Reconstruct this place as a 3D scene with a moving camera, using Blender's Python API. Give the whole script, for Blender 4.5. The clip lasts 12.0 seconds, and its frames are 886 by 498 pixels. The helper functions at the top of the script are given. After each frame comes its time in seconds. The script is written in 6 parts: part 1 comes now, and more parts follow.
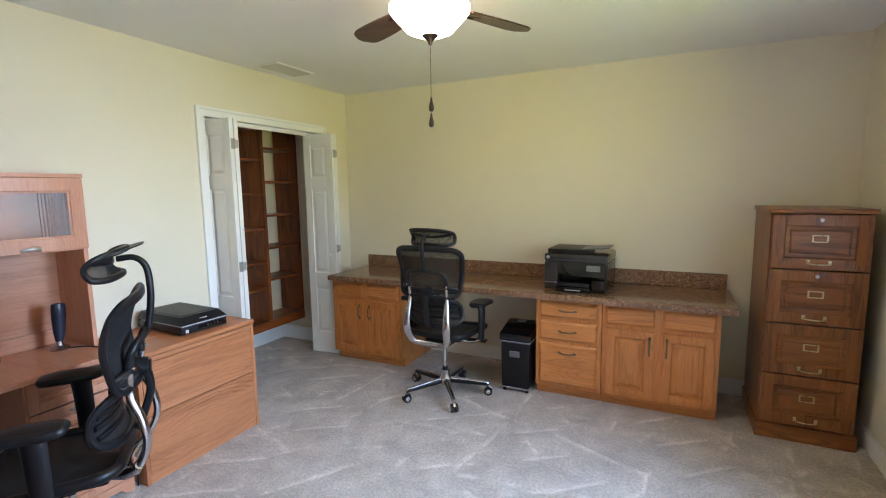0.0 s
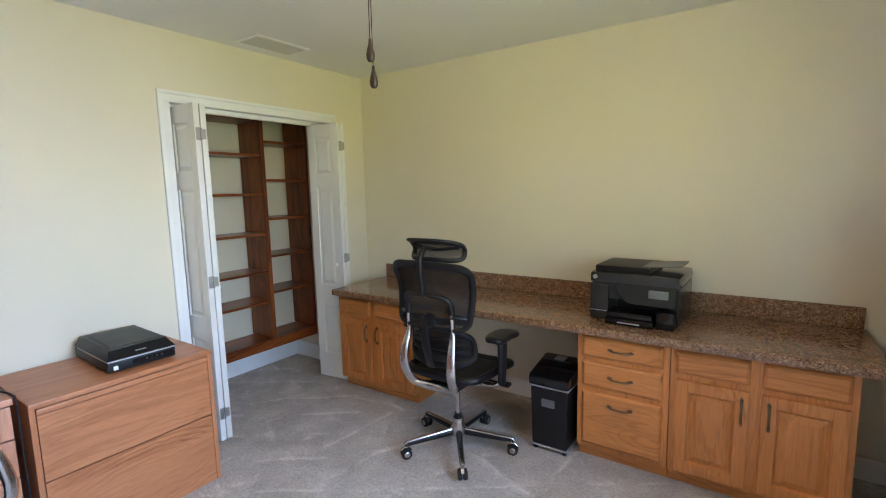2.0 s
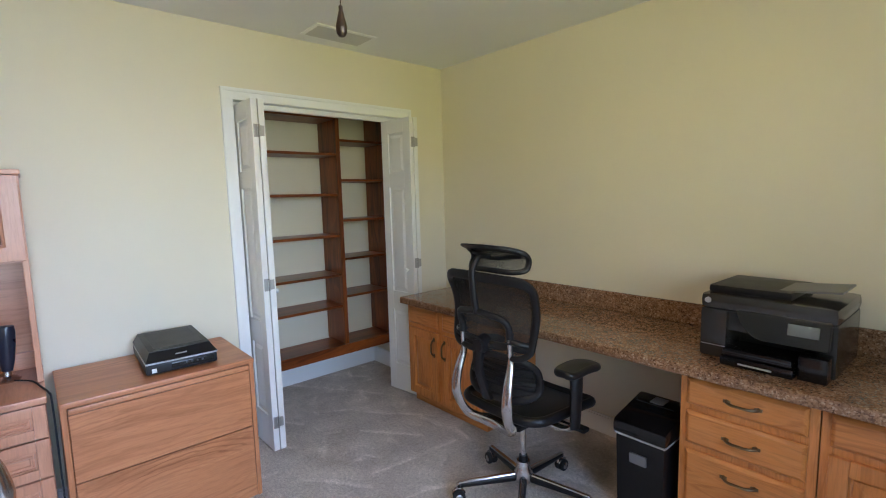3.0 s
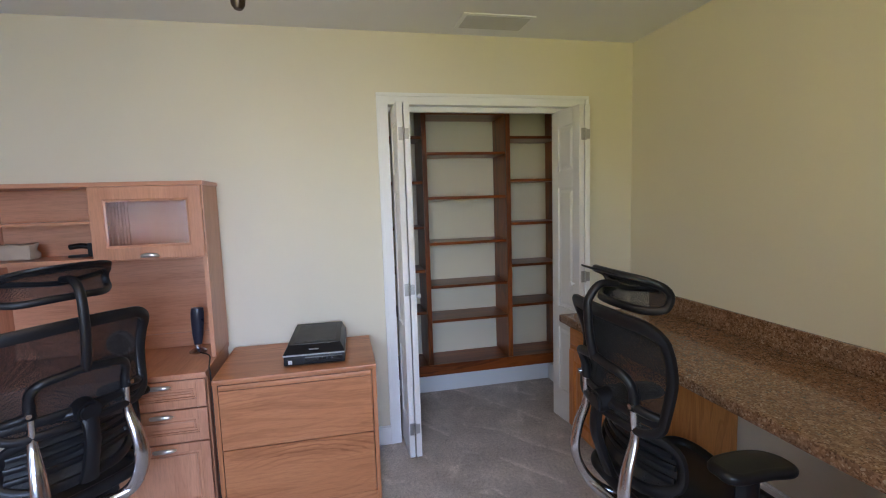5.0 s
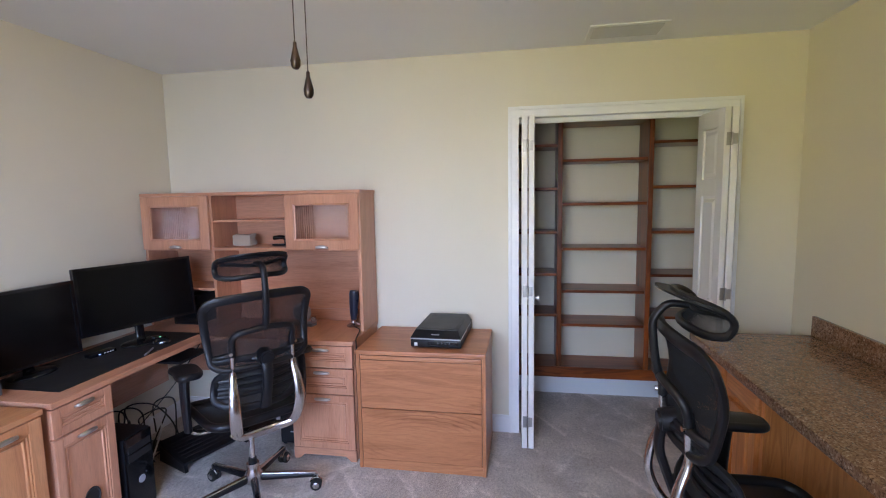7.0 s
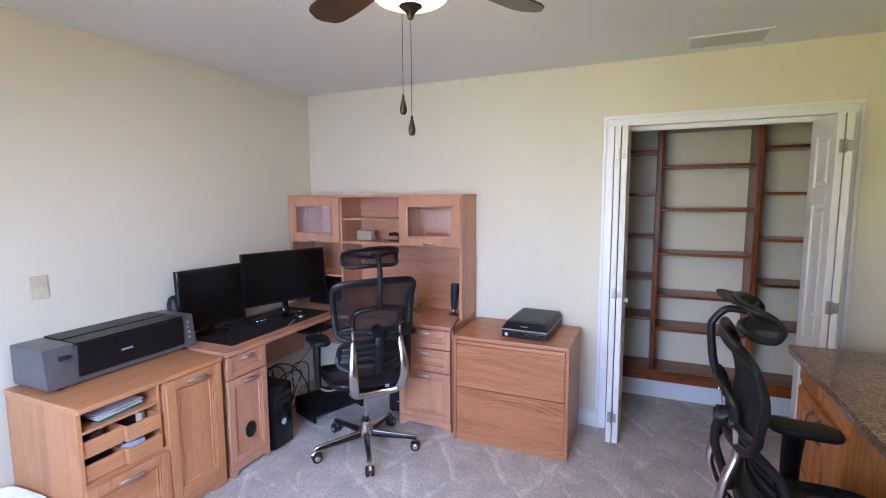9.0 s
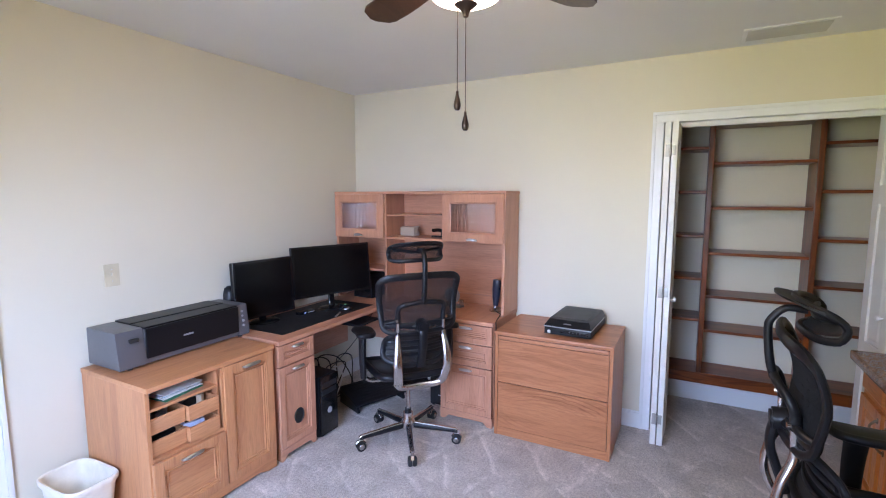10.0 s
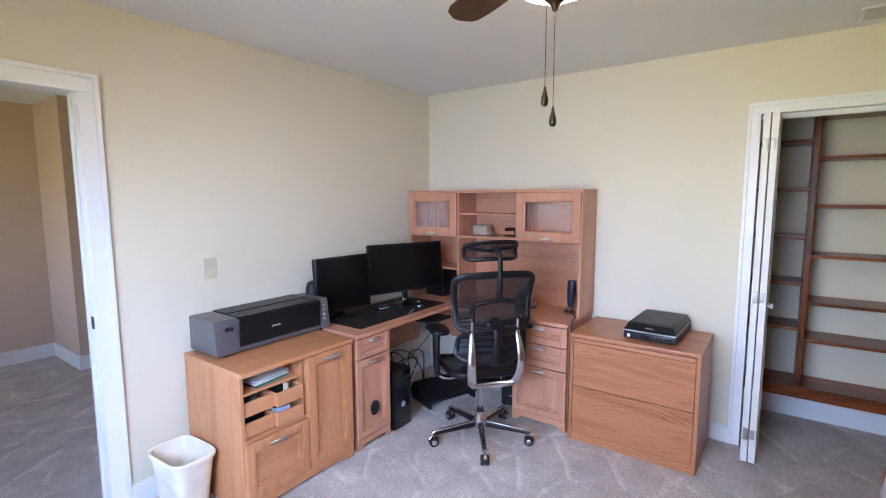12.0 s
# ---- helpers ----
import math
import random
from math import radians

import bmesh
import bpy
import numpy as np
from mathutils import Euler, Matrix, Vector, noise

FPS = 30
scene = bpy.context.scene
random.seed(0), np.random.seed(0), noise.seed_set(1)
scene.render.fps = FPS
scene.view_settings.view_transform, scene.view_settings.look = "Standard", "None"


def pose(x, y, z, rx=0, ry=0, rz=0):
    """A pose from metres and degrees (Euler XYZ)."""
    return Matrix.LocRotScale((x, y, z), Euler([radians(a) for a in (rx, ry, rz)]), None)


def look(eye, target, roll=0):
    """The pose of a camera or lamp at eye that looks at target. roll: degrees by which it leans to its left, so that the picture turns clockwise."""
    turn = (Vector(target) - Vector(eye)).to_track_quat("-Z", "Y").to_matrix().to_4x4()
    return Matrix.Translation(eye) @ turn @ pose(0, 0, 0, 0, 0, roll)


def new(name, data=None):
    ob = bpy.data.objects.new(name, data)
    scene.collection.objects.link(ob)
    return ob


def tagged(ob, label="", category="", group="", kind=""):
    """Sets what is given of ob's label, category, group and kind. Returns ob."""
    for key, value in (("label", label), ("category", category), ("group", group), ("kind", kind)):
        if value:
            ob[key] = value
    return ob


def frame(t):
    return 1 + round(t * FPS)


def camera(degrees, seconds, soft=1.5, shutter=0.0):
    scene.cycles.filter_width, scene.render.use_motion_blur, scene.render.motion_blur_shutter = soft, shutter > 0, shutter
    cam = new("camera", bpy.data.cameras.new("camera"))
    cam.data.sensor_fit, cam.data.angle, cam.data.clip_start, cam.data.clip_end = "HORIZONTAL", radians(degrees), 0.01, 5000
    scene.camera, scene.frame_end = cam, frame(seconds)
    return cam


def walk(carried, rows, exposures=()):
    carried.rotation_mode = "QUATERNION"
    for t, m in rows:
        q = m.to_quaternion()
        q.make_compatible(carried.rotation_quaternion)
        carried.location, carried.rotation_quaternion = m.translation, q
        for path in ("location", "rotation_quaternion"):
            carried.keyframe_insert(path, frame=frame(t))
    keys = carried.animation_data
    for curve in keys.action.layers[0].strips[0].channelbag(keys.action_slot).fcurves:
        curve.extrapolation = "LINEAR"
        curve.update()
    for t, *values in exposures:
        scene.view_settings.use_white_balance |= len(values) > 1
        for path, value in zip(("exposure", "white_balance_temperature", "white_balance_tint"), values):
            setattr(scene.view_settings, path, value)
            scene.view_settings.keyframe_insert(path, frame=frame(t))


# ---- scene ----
cam = camera(86.7, 12.0, 1.1)
PATH = [
    (0, (2.923, 0.134, 1.511), (2.054, 1.918, 1.26), -0.8),
    (0.5, (2.93, 0.319, 1.522), (2.048, 2.094, 1.257), -1.1),
    (1, (2.895, 0.506, 1.508), (1.998, 2.275, 1.249), -1.0),
    (1.5, (2.87, 0.73, 1.509), (1.9, 2.46, 1.251), -1.1),
    (2, (2.869, 0.983, 1.504), (1.746, 2.618, 1.25), -1.3),
    (2.5, (2.848, 1.24, 1.456), (1.533, 2.728, 1.224), -1.6),
    (3, (2.823, 1.465, 1.464), (1.334, 2.781, 1.239), -1.5),
    (5, (2.766, 2.08, 1.486), (0.826, 2.515, 1.275), -1.8),
    (5.5, (2.75, 2.173, 1.485), (0.771, 2.389, 1.289), -2.0),
    (6, (2.789, 2.326, 1.506), (0.8, 2.276, 1.304), -1.5),
    (6.5, (2.869, 2.37, 1.521), (0.891, 2.157, 1.313), -1.3),
    (7, (3.003, 2.426, 1.546), (1.043, 2.09, 1.334), -1.0),
    (9, (3.279, 2.617, 1.588), (1.456, 1.822, 1.37), -0.3),
    (9.5, (3.321, 2.61, 1.577), (1.53, 1.746, 1.36), -0.1),
    (10, (3.331, 2.591, 1.572), (1.576, 1.657, 1.35), -0.0),
    (10.5, (3.336, 2.58, 1.567), (1.617, 1.582, 1.347), -0.0),
    (11, (3.346, 2.567, 1.564), (1.661, 1.511, 1.348), -0.0),
    (11.5, (3.358, 2.553, 1.57), (1.71, 1.44, 1.348), -0.1),
    (12, (3.364, 2.539, 1.566), (1.755, 1.373, 1.343), -0.2),
]
walk(cam, [(t, look(eye, target, roll)) for t, eye, target, roll in PATH],
     [(0, 3.37, 5950, 16), (2.5, 3.24, 5850, 18), (5, 2.84, 6100, 25), (5.5, 2.86, 6150, 26), (6.5, 2.98, 5950, 29), (7, 3.08, 5900, 29), (9.5, 3.32, 5750, 30), (12, 3.34, 5850, 28)])

# ---- world and light ----
world = bpy.data.worlds.new("sky")
scene.world = world
world.use_nodes = True
wn = world.node_tree.nodes
sky = wn.new("ShaderNodeTexSky")
sky.sky_type, sky.sun_disc = "NISHITA", False
sky.sun_elevation, sky.sun_rotation = radians(52), radians(270)
wn["Background"].inputs[1].default_value = 0.15
world.node_tree.links.new(sky.outputs[0], wn["Background"].inputs[0])
sun = new("sun", bpy.data.lights.new("sun", "SUN"))
sun.data.energy, sun.data.angle, sun.data.color = 5.0, radians(0.5), (1.0, 0.95, 0.86)
sun.matrix_world = look((-20, 0, 25.6), (0, 0, 0))


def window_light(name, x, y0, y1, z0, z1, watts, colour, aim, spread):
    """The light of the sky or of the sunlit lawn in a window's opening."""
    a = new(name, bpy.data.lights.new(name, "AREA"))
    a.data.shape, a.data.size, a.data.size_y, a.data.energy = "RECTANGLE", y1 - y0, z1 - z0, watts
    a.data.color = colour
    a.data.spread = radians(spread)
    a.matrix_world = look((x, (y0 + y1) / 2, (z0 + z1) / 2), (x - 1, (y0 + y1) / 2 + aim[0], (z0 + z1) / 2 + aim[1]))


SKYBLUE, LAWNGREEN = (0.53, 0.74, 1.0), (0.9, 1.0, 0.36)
window_light("window_sky", 4.135, 0.95, 2.45, 0.85, 2.05, 7.3, SKYBLUE, (-0.3, -0.62), 108)
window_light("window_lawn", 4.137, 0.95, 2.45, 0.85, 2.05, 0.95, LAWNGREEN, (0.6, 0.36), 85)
# added lamp in an unseen hall window, to brighten the hall
window_light("hall_added_sky", 5.045, -2.85, -1.05, 0.75, 2.05, 1.15, (0.8, 0.9, 1.0), (0, -0.6), 180)


# ---- materials ----
def material(name, base=(0.5, 0.5, 0.5), rough=0.5, metal=0.0):
    m = bpy.data.materials.new(name)
    m.use_nodes = True
    b = m.node_tree.nodes["Principled BSDF"]
    b.inputs["Base Color"].default_value = (*base, 1)
    b.inputs["Roughness"].default_value = rough
    b.inputs["Metallic"].default_value = metal
    return m, m.node_tree.nodes, m.node_tree.links, b


def coords(n, l, scale=(1, 1, 1), spread=0.0):
    """Object coordinates, scaled, and shifted from object to object."""
    tc, mp = n.new("ShaderNodeTexCoord"), n.new("ShaderNodeMapping")
    mp.inputs["Scale"].default_value = scale
    l.new(tc.outputs["Object"], mp.inputs["Vector"])
    if spread:
        oi, mul = n.new("ShaderNodeObjectInfo"), n.new("ShaderNodeMath")
        mul.operation = "MULTIPLY"
        mul.inputs[1].default_value = spread
        l.new(oi.outputs["Random"], mul.inputs[0])
        l.new(mul.outputs[0], mp.inputs["Location"])
    return mp.outputs[0]


def noise_tex(n, l, vec, scale, detail=4.0, rough=0.55, distort=0.0):
    t = n.new("ShaderNodeTexNoise")
    t.inputs["Scale"].default_value, t.inputs["Detail"].default_value = scale, detail
    t.inputs["Roughness"].default_value, t.inputs["Distortion"].default_value = rough, distort
    l.new(vec, t.inputs["Vector"])
    return t.outputs["Fac"]


def ramp(n, l, fac, stops):
    r = n.new("ShaderNodeValToRGB")
    while len(r.color_ramp.elements) < len(stops):
        r.color_ramp.elements.new(0.5)
    for e, (p, c) in zip(r.color_ramp.elements, stops):
        e.position, e.color = p, (*c, 1)
    l.new(fac, r.inputs[0])
    return r.outputs[0]


def mix(n, l, fac, a, b, mode="MIX"):
    m = n.new("ShaderNodeMix")
    m.data_type, m.blend_type = "RGBA", mode
    for sock, v in ((m.inputs[0], fac), (m.inputs[6], a), (m.inputs[7], b)):
        if isinstance(v, (int, float)):
            sock.default_value = v
        elif isinstance(v, tuple):
            sock.default_value = (*v, 1)
        else:
            l.new(v, sock)
    return m.outputs[2]


def bump(n, l, b, height, strength=0.2, dist=0.002):
    t = n.new("ShaderNodeBump")
    t.inputs["Strength"].default_value, t.inputs["Distance"].default_value = strength, dist
    l.new(height, t.inputs["Height"])
    l.new(t.outputs[0], b.inputs["Normal"])


def wood(name, dark, mid, light, grain="z", rough=0.38, bands=9.0, figure=0.45, knots=False, arches=0.0):
    m, n, l, b = material(name, mid, rough)
    k = {"x": (0.09, 1, 1), "y": (1, 0.09, 1), "z": (1, 1, 0.09)}[grain]
    v = coords(n, l, k, 11.0)
    big = noise_tex(n, l, v, bands, 3.0, 0.5, 1.2)
    fine = noise_tex(n, l, v, 130.0, 3.0, 0.7)
    w = n.new("ShaderNodeMath")
    w.operation = "SINE"
    w2 = n.new("ShaderNodeMath")
    w2.operation, w2.inputs[1].default_value = "MULTIPLY", 34.0
    l.new(big, w2.inputs[0])
    l.new(w2.outputs[0], w.inputs[0])
    w3 = n.new("ShaderNodeMath")
    w3.operation, w3.inputs[1].default_value, w3.inputs[2].default_value = "MULTIPLY_ADD", 0.5, 0.5
    l.new(w.outputs[0], w3.inputs[0])
    rings = ramp(n, l, w3.outputs[0], [(0.0, mid), (0.75, light), (1.0, dark)])
    broad = ramp(n, l, big, [(0.3, dark), (0.5, mid), (0.72, light)])
    c = mix(n, l, figure, broad, rings)
    pores = ramp(n, l, fine, [(0.3, (0.72, 0.7, 0.68)), (0.55, (1, 1, 1))])
    c = mix(n, l, 0.6, c, pores, "MULTIPLY")
    if arches:
        # plain-sawn figure: long pointed arches of dark early wood
        wv = n.new("ShaderNodeTexWave")
        wv.wave_type, wv.rings_direction = "RINGS", "SPHERICAL"
        wv.inputs["Scale"].default_value, wv.inputs["Distortion"].default_value = 15.0, 3.2
        wv.inputs["Detail"].default_value, wv.inputs["Detail Scale"].default_value = 2.0, 2.2
        a, mp = 0.35, n.new("ShaderNodeMapping")
        mp.inputs["Location"].default_value = {"x": (-0.37 * a, 0, -0.2), "y": (0, -0.37 * a, -0.2), "z": (-0.19, 0, -0.3 * a)}[grain]
        mp.inputs["Scale"].default_value = {"x": (a, 1, 1), "y": (1, a, 1), "z": (1, 1, a)}[grain]
        l.new(coords(n, l), mp.inputs["Vector"])
        l.new(mp.outputs[0], wv.inputs["Vector"])
        lines = ramp(n, l, wv.outputs["Fac"], [(0.55, (1, 1, 1)), (0.85, (0.74, 0.65, 0.58)), (1.0, (0.55, 0.45, 0.38))])
        where = ramp(n, l, noise_tex(n, l, coords(n, l, {"x": (0.25, 1, 1), "y": (1, 0.25, 1), "z": (1, 1, 0.25)}[grain], 7.0), 5.5, 2.0), [(0.5, (0.06, 0.06, 0.06)), (0.66, (1, 1, 1))])
        scaled = mix(n, l, arches, (0.0, 0.0, 0.0), where)
        c = mix(n, l, scaled, c, lines, "MULTIPLY")
    if knots:
        vo = n.new("ShaderNodeTexVoronoi")
        vo.inputs["Scale"].default_value = 3.2
        l.new(coords(n, l, (1, 1, 0.45) if grain == "z" else (1, 0.45, 1), 5.0), vo.inputs["Vector"])
        c = mix(n, l, 0.8, c, ramp(n, l, vo.outputs["Distance"], [(0.05, (0.15, 0.12, 0.1)), (0.17, (1, 1, 1))]), "MULTIPLY")
    l.new(c, b.inputs["Base Color"])
    bump(n, l, b, fine, 0.12, 0.0006)
    return m


def paint(name, base, rough=0.55, grainy=0.05, texture=240.0):
    m, n, l, b = material(name, base, rough)
    v = coords(n, l)
    s = noise_tex(n, l, v, 1.3, 3.0)
    f = noise_tex(n, l, v, texture, 2.0)
    lo, hi = tuple(c * (1 - grainy) for c in base), tuple(min(1, c * (1 + grainy * 0.6)) for c in base)
    l.new(ramp(n, l, s, [(0.3, lo), (0.7, hi)]), b.inputs["Base Color"])
    bump(n, l, b, f, 0.15, 0.0012)
    return m


def carpet(name):
    m, n, l, b = material(name, (0.5, 0.45, 0.41), 0.95)
    v = coords(n, l)
    tuft = noise_tex(n, l, v, 190.0, 3.0, 0.8)
    clump = noise_tex(n, l, v, 62.0, 4.0, 0.75)
    # pile swept one way or the other by a vacuum cleaner, in short overlapping strokes
    c = None
    for deg, period, seed in ((34, 0.33, 0.0), (-41, 0.36, 3.7), (82, 0.41, 8.1), (8, 0.3, 14.3), (-72, 0.39, 21.9), (55, 0.28, 30.2)):
        mp = n.new("ShaderNodeMapping")
        mp.inputs["Rotation"].default_value = (0, 0, radians(deg))
        mp.inputs["Location"].default_value = (seed, seed * 0.6, 0)
        l.new(v, mp.inputs["Vector"])
        w = n.new("ShaderNodeTexWave")
        w.wave_profile = "SAW"
        w.inputs["Scale"].default_value = 0.314 / period
        w.inputs["Distortion"].default_value, w.inputs["Detail"].default_value, w.inputs["Detail Scale"].default_value = 1.6, 3.0, 1.3
        l.new(mp.outputs[0], w.inputs["Vector"])
        area = noise_tex(n, l, mp.outputs[0], 2.3, 4.0, 0.6)
        mask = ramp(n, l, area, [(0.5, (0, 0, 0)), (0.57, (1, 1, 1))])
        sweep = ramp(n, l, w.outputs["Fac"], [(0.0, (0.56, 0.5, 0.445)), (0.84, (0.615, 0.55, 0.492)), (0.945, (0.775, 0.702, 0.638)), (1.0, (0.57, 0.51, 0.455))])
        c = sweep if c is None else mix(n, l, mask, c, sweep)
    broad = noise_tex(n, l, v, 5.0, 4.0, 0.6)
    c = mix(n, l, 0.6, c, ramp(n, l, broad, [(0.32, (0.7, 0.69, 0.68)), (0.68, (1.22, 1.22, 1.22))]), "MULTIPLY")
    c = mix(n, l, 0.7, c, ramp(n, l, clump, [(0.34, (0.66, 0.65, 0.64)), (0.66, (1.25, 1.25, 1.25))]), "MULTIPLY")
    c = mix(n, l, 0.68, c, ramp(n, l, tuft, [(0.32, (0.5, 0.49, 0.48)), (0.66, (1.34, 1.34, 1.34))]), "MULTIPLY")
    l.new(c, b.inputs["Base Color"])
    add = n.new("ShaderNodeMath")
    add.operation = "ADD"
    l.new(tuft, add.inputs[0])
    l.new(clump, add.inputs[1])
    bump(n, l, b, add.outputs[0], 0.9, 0.008)
    return m


def granite(name):
    m, n, l, b = material(name, (0.3, 0.2, 0.15), 0.11)
    v = coords(n, l)
    vo = n.new("ShaderNodeTexVoronoi")
    vo.inputs["Scale"].default_value = 175.0
    l.new(v, vo.inputs["Vector"])
    sp = n.new("ShaderNodeSeparateColor")
    l.new(vo.outputs["Color"], sp.inputs[0])
    c = ramp(n, l, sp.outputs[0], [(0.0, (0.1, 0.048, 0.025)), (0.2, (0.19, 0.1, 0.053)), (0.55, (0.255, 0.142, 0.079)), (0.85, (0.31, 0.187, 0.115)), (1.0, (0.4, 0.285, 0.2))])
    blot = noise_tex(n, l, v, 34.0, 4.0, 0.65)
    c = mix(n, l, 0.65, c, ramp(n, l, blot, [(0.35, (0.5, 0.42, 0.38)), (0.6, (1.1, 1.05, 1.0))]), "MULTIPLY")
    l.new(c, b.inputs["Base Color"])
    return m


def plastic(name, base, rough=0.4, fine=0.08):
    m, n, l, b = material(name, base, rough)
    v = coords(n, l)
    s = noise_tex(n, l, v, 9.0, 4.0)
    l.new(ramp(n, l, s, [(0.3, tuple(c * 0.85 for c in base)), (0.7, tuple(min(1, c * 1.12) for c in base))]), b.inputs["Base Color"])
    r = n.new("ShaderNodeMath")
    r.operation, r.inputs[1].default_value, r.inputs[2].default_value = "MULTIPLY_ADD", 0.16, rough - 0.08
    l.new(s, r.inputs[0])
    l.new(r.outputs[0], b.inputs["Roughness"])
    bump(n, l, b, noise_tex(n, l, v, 420.0, 2.0), fine, 0.0006)
    return m


def matt(m, level):
    m.node_tree.nodes["Principled BSDF"].inputs["Specular IOR Level"].default_value = level
    return m


def metal(name, base, rough):
    m, n, l, b = material(name, base, rough, 1.0)
    s = noise_tex(n, l, coords(n, l), 40.0, 4.0)
    r = n.new("ShaderNodeMath")
    r.operation, r.inputs[1].default_value, r.inputs[2].default_value = "MULTIPLY_ADD", 0.14, rough - 0.06
    l.new(s, r.inputs[0])
    l.new(r.outputs[0], b.inputs["Roughness"])
    return m


def glowing(name, colour, strength):
    m, n, l, b = material(name, (0.9, 0.88, 0.82), 0.3)
    b.inputs["Emission Color"].default_value = (*colour, 1)
    b.inputs["Emission Strength"].default_value = strength
    return m


def see_through(name, base, solid):
    """A woven net: black threads with light between them."""
    m, n, l, b = material(name, base, 0.7)
    tr, mx = n.new("ShaderNodeBsdfTransparent"), n.new("ShaderNodeMixShader")
    v = coords(n, l)
    f = noise_tex(n, l, v, 300.0, 2.0)
    r = n.new("ShaderNodeMath")
    r.operation, r.inputs[1].default_value, r.inputs[2].default_value = "MULTIPLY_ADD", 0.3, solid - 0.15
    l.new(f, r.inputs[0])
    l.new(r.outputs[0], mx.inputs[0])
    l.new(tr.outputs[0], mx.inputs[1])
    l.new(b.outputs[0], mx.inputs[2])
    l.new(mx.outputs[0], n["Material Output"].inputs[0])
    return m


WALL = paint("cream_wall_paint", (0.72, 0.66, 0.52), 0.6, 0.025)
HALL = paint("tan_wall_paint", (0.62, 0.47, 0.35), 0.6, 0.03)
CEIL = paint("ceiling_paint", (0.8, 0.8, 0.79), 0.85, 0.02, 90.0)
WHITE = paint("white_trim_paint", (0.8, 0.8, 0.79), 0.35, 0.02)
DOORWHITE = paint("white_door_paint", (0.76, 0.75, 0.72), 0.4, 0.03)
CARPET = carpet("greige_cut_pile_carpet")
GRANITE = granite("brown_granite_laminate")
OAKZ = wood("honey_oak", (0.44, 0.15, 0.033), (0.6, 0.225, 0.056), (0.66, 0.275, 0.08), "z", arches=0.4)
OAKX = wood("honey_oak_crosswise", (0.44, 0.15, 0.033), (0.6, 0.225, 0.056), (0.66, 0.275, 0.08), "x", arches=0.5)
DARKZ = wood("dark_oak", (0.1, 0.03, 0.008), (0.235, 0.08, 0.02), (0.33, 0.13, 0.038), "z", 0.3, arches=0.35)
DARKX = wood("dark_oak_crosswise", (0.1, 0.03, 0.008), (0.235, 0.08, 0.02), (0.33, 0.13, 0.038), "x", 0.3, arches=0.45)
FILEX = wood("file_oak_crosswise", (0.35, 0.125, 0.048), (0.48, 0.19, 0.079), (0.54, 0.232, 0.103), "x", 0.34, 13.0, 0.26, arches=0.75)
FILEZ = wood("file_oak", (0.35, 0.125, 0.048), (0.48, 0.19, 0.079), (0.54, 0.232, 0.103), "z", 0.34, 13.0, 0.35)
DESKX = wood("desk_laminate_crosswise", (0.46, 0.2, 0.108), (0.55, 0.258, 0.148), (0.61, 0.305, 0.185), "x", 0.33, 8.0, 0.25)
DESKZ = wood("desk_laminate", (0.46, 0.2, 0.108), (0.55, 0.258, 0.148), (0.61, 0.305, 0.185), "z", 0.33, 8.0, 0.25)
STANDX = wood("credenza_laminate_crosswise", (0.42, 0.165, 0.068), (0.54, 0.238, 0.1), (0.6, 0.285, 0.13), "x", 0.33, 8.0, 0.25)
STANDZ = wood("credenza_laminate", (0.42, 0.165, 0.068), (0.54, 0.238, 0.1), (0.6, 0.285, 0.13), "z", 0.33, 8.0, 0.25)
STAINZ = matt(wood("stained_pine", (0.05, 0.01, 0.002), (0.185, 0.043, 0.008), (0.3, 0.082, 0.016), "z", 0.3, 6.0, 0.4, True), 0.35)
STAINY = matt(wood("stained_pine_crosswise", (0.05, 0.01, 0.002), (0.185, 0.043, 0.008), (0.3, 0.082, 0.016), "y", 0.3, 6.0, 0.4, True), 0.35)
BLACK = matt(plastic("black_plastic", (0.006, 0.006, 0.0075), 0.42), 0.33)
BLACKGLOSS = plastic("glossy_black_plastic", (0.005, 0.005, 0.006), 0.13, 0.01)
GREY = plastic("grey_plastic", (0.13, 0.13, 0.14), 0.38)
SILVER = plastic("silver_plastic", (0.36, 0.36, 0.38), 0.3)
IVORY = plastic("ivory_plastic", (0.6, 0.53, 0.37), 0.4)
RUBBER = plastic("black_rubber", (0.01, 0.01, 0.01), 0.7)
CHROME = metal("polished_aluminium", (0.56, 0.56, 0.58), 0.22)
HINGE = metal("dull_nickel", (0.4, 0.39, 0.37), 0.45)
NICKEL = metal("brushed_nickel", (0.62, 0.6, 0.57), 0.3)
BRASS = metal("brass", (0.66, 0.53, 0.3), 0.28)
ANTIQUE = metal("antique_brass", (0.22, 0.165, 0.1), 0.34)
BRONZE = metal("oil_rubbed_bronze", (0.07, 0.05, 0.04), 0.4)
NET = matt(plastic("black_mesh_thread", (0.009, 0.009, 0.01), 0.6), 0.25)
SEATNET = see_through("black_seat_mesh", (0.012, 0.012, 0.013), 0.93)
PAPER = plastic("white_paper", (0.75, 0.75, 0.73), 0.8)
SCREEN = matt(plastic("dark_screen", (0.003, 0.003, 0.0035), 0.2, 0.0), 0.25)
GRAPHITE = plastic("graphite_plastic", (0.03, 0.028, 0.028), 0.15, 0.01)


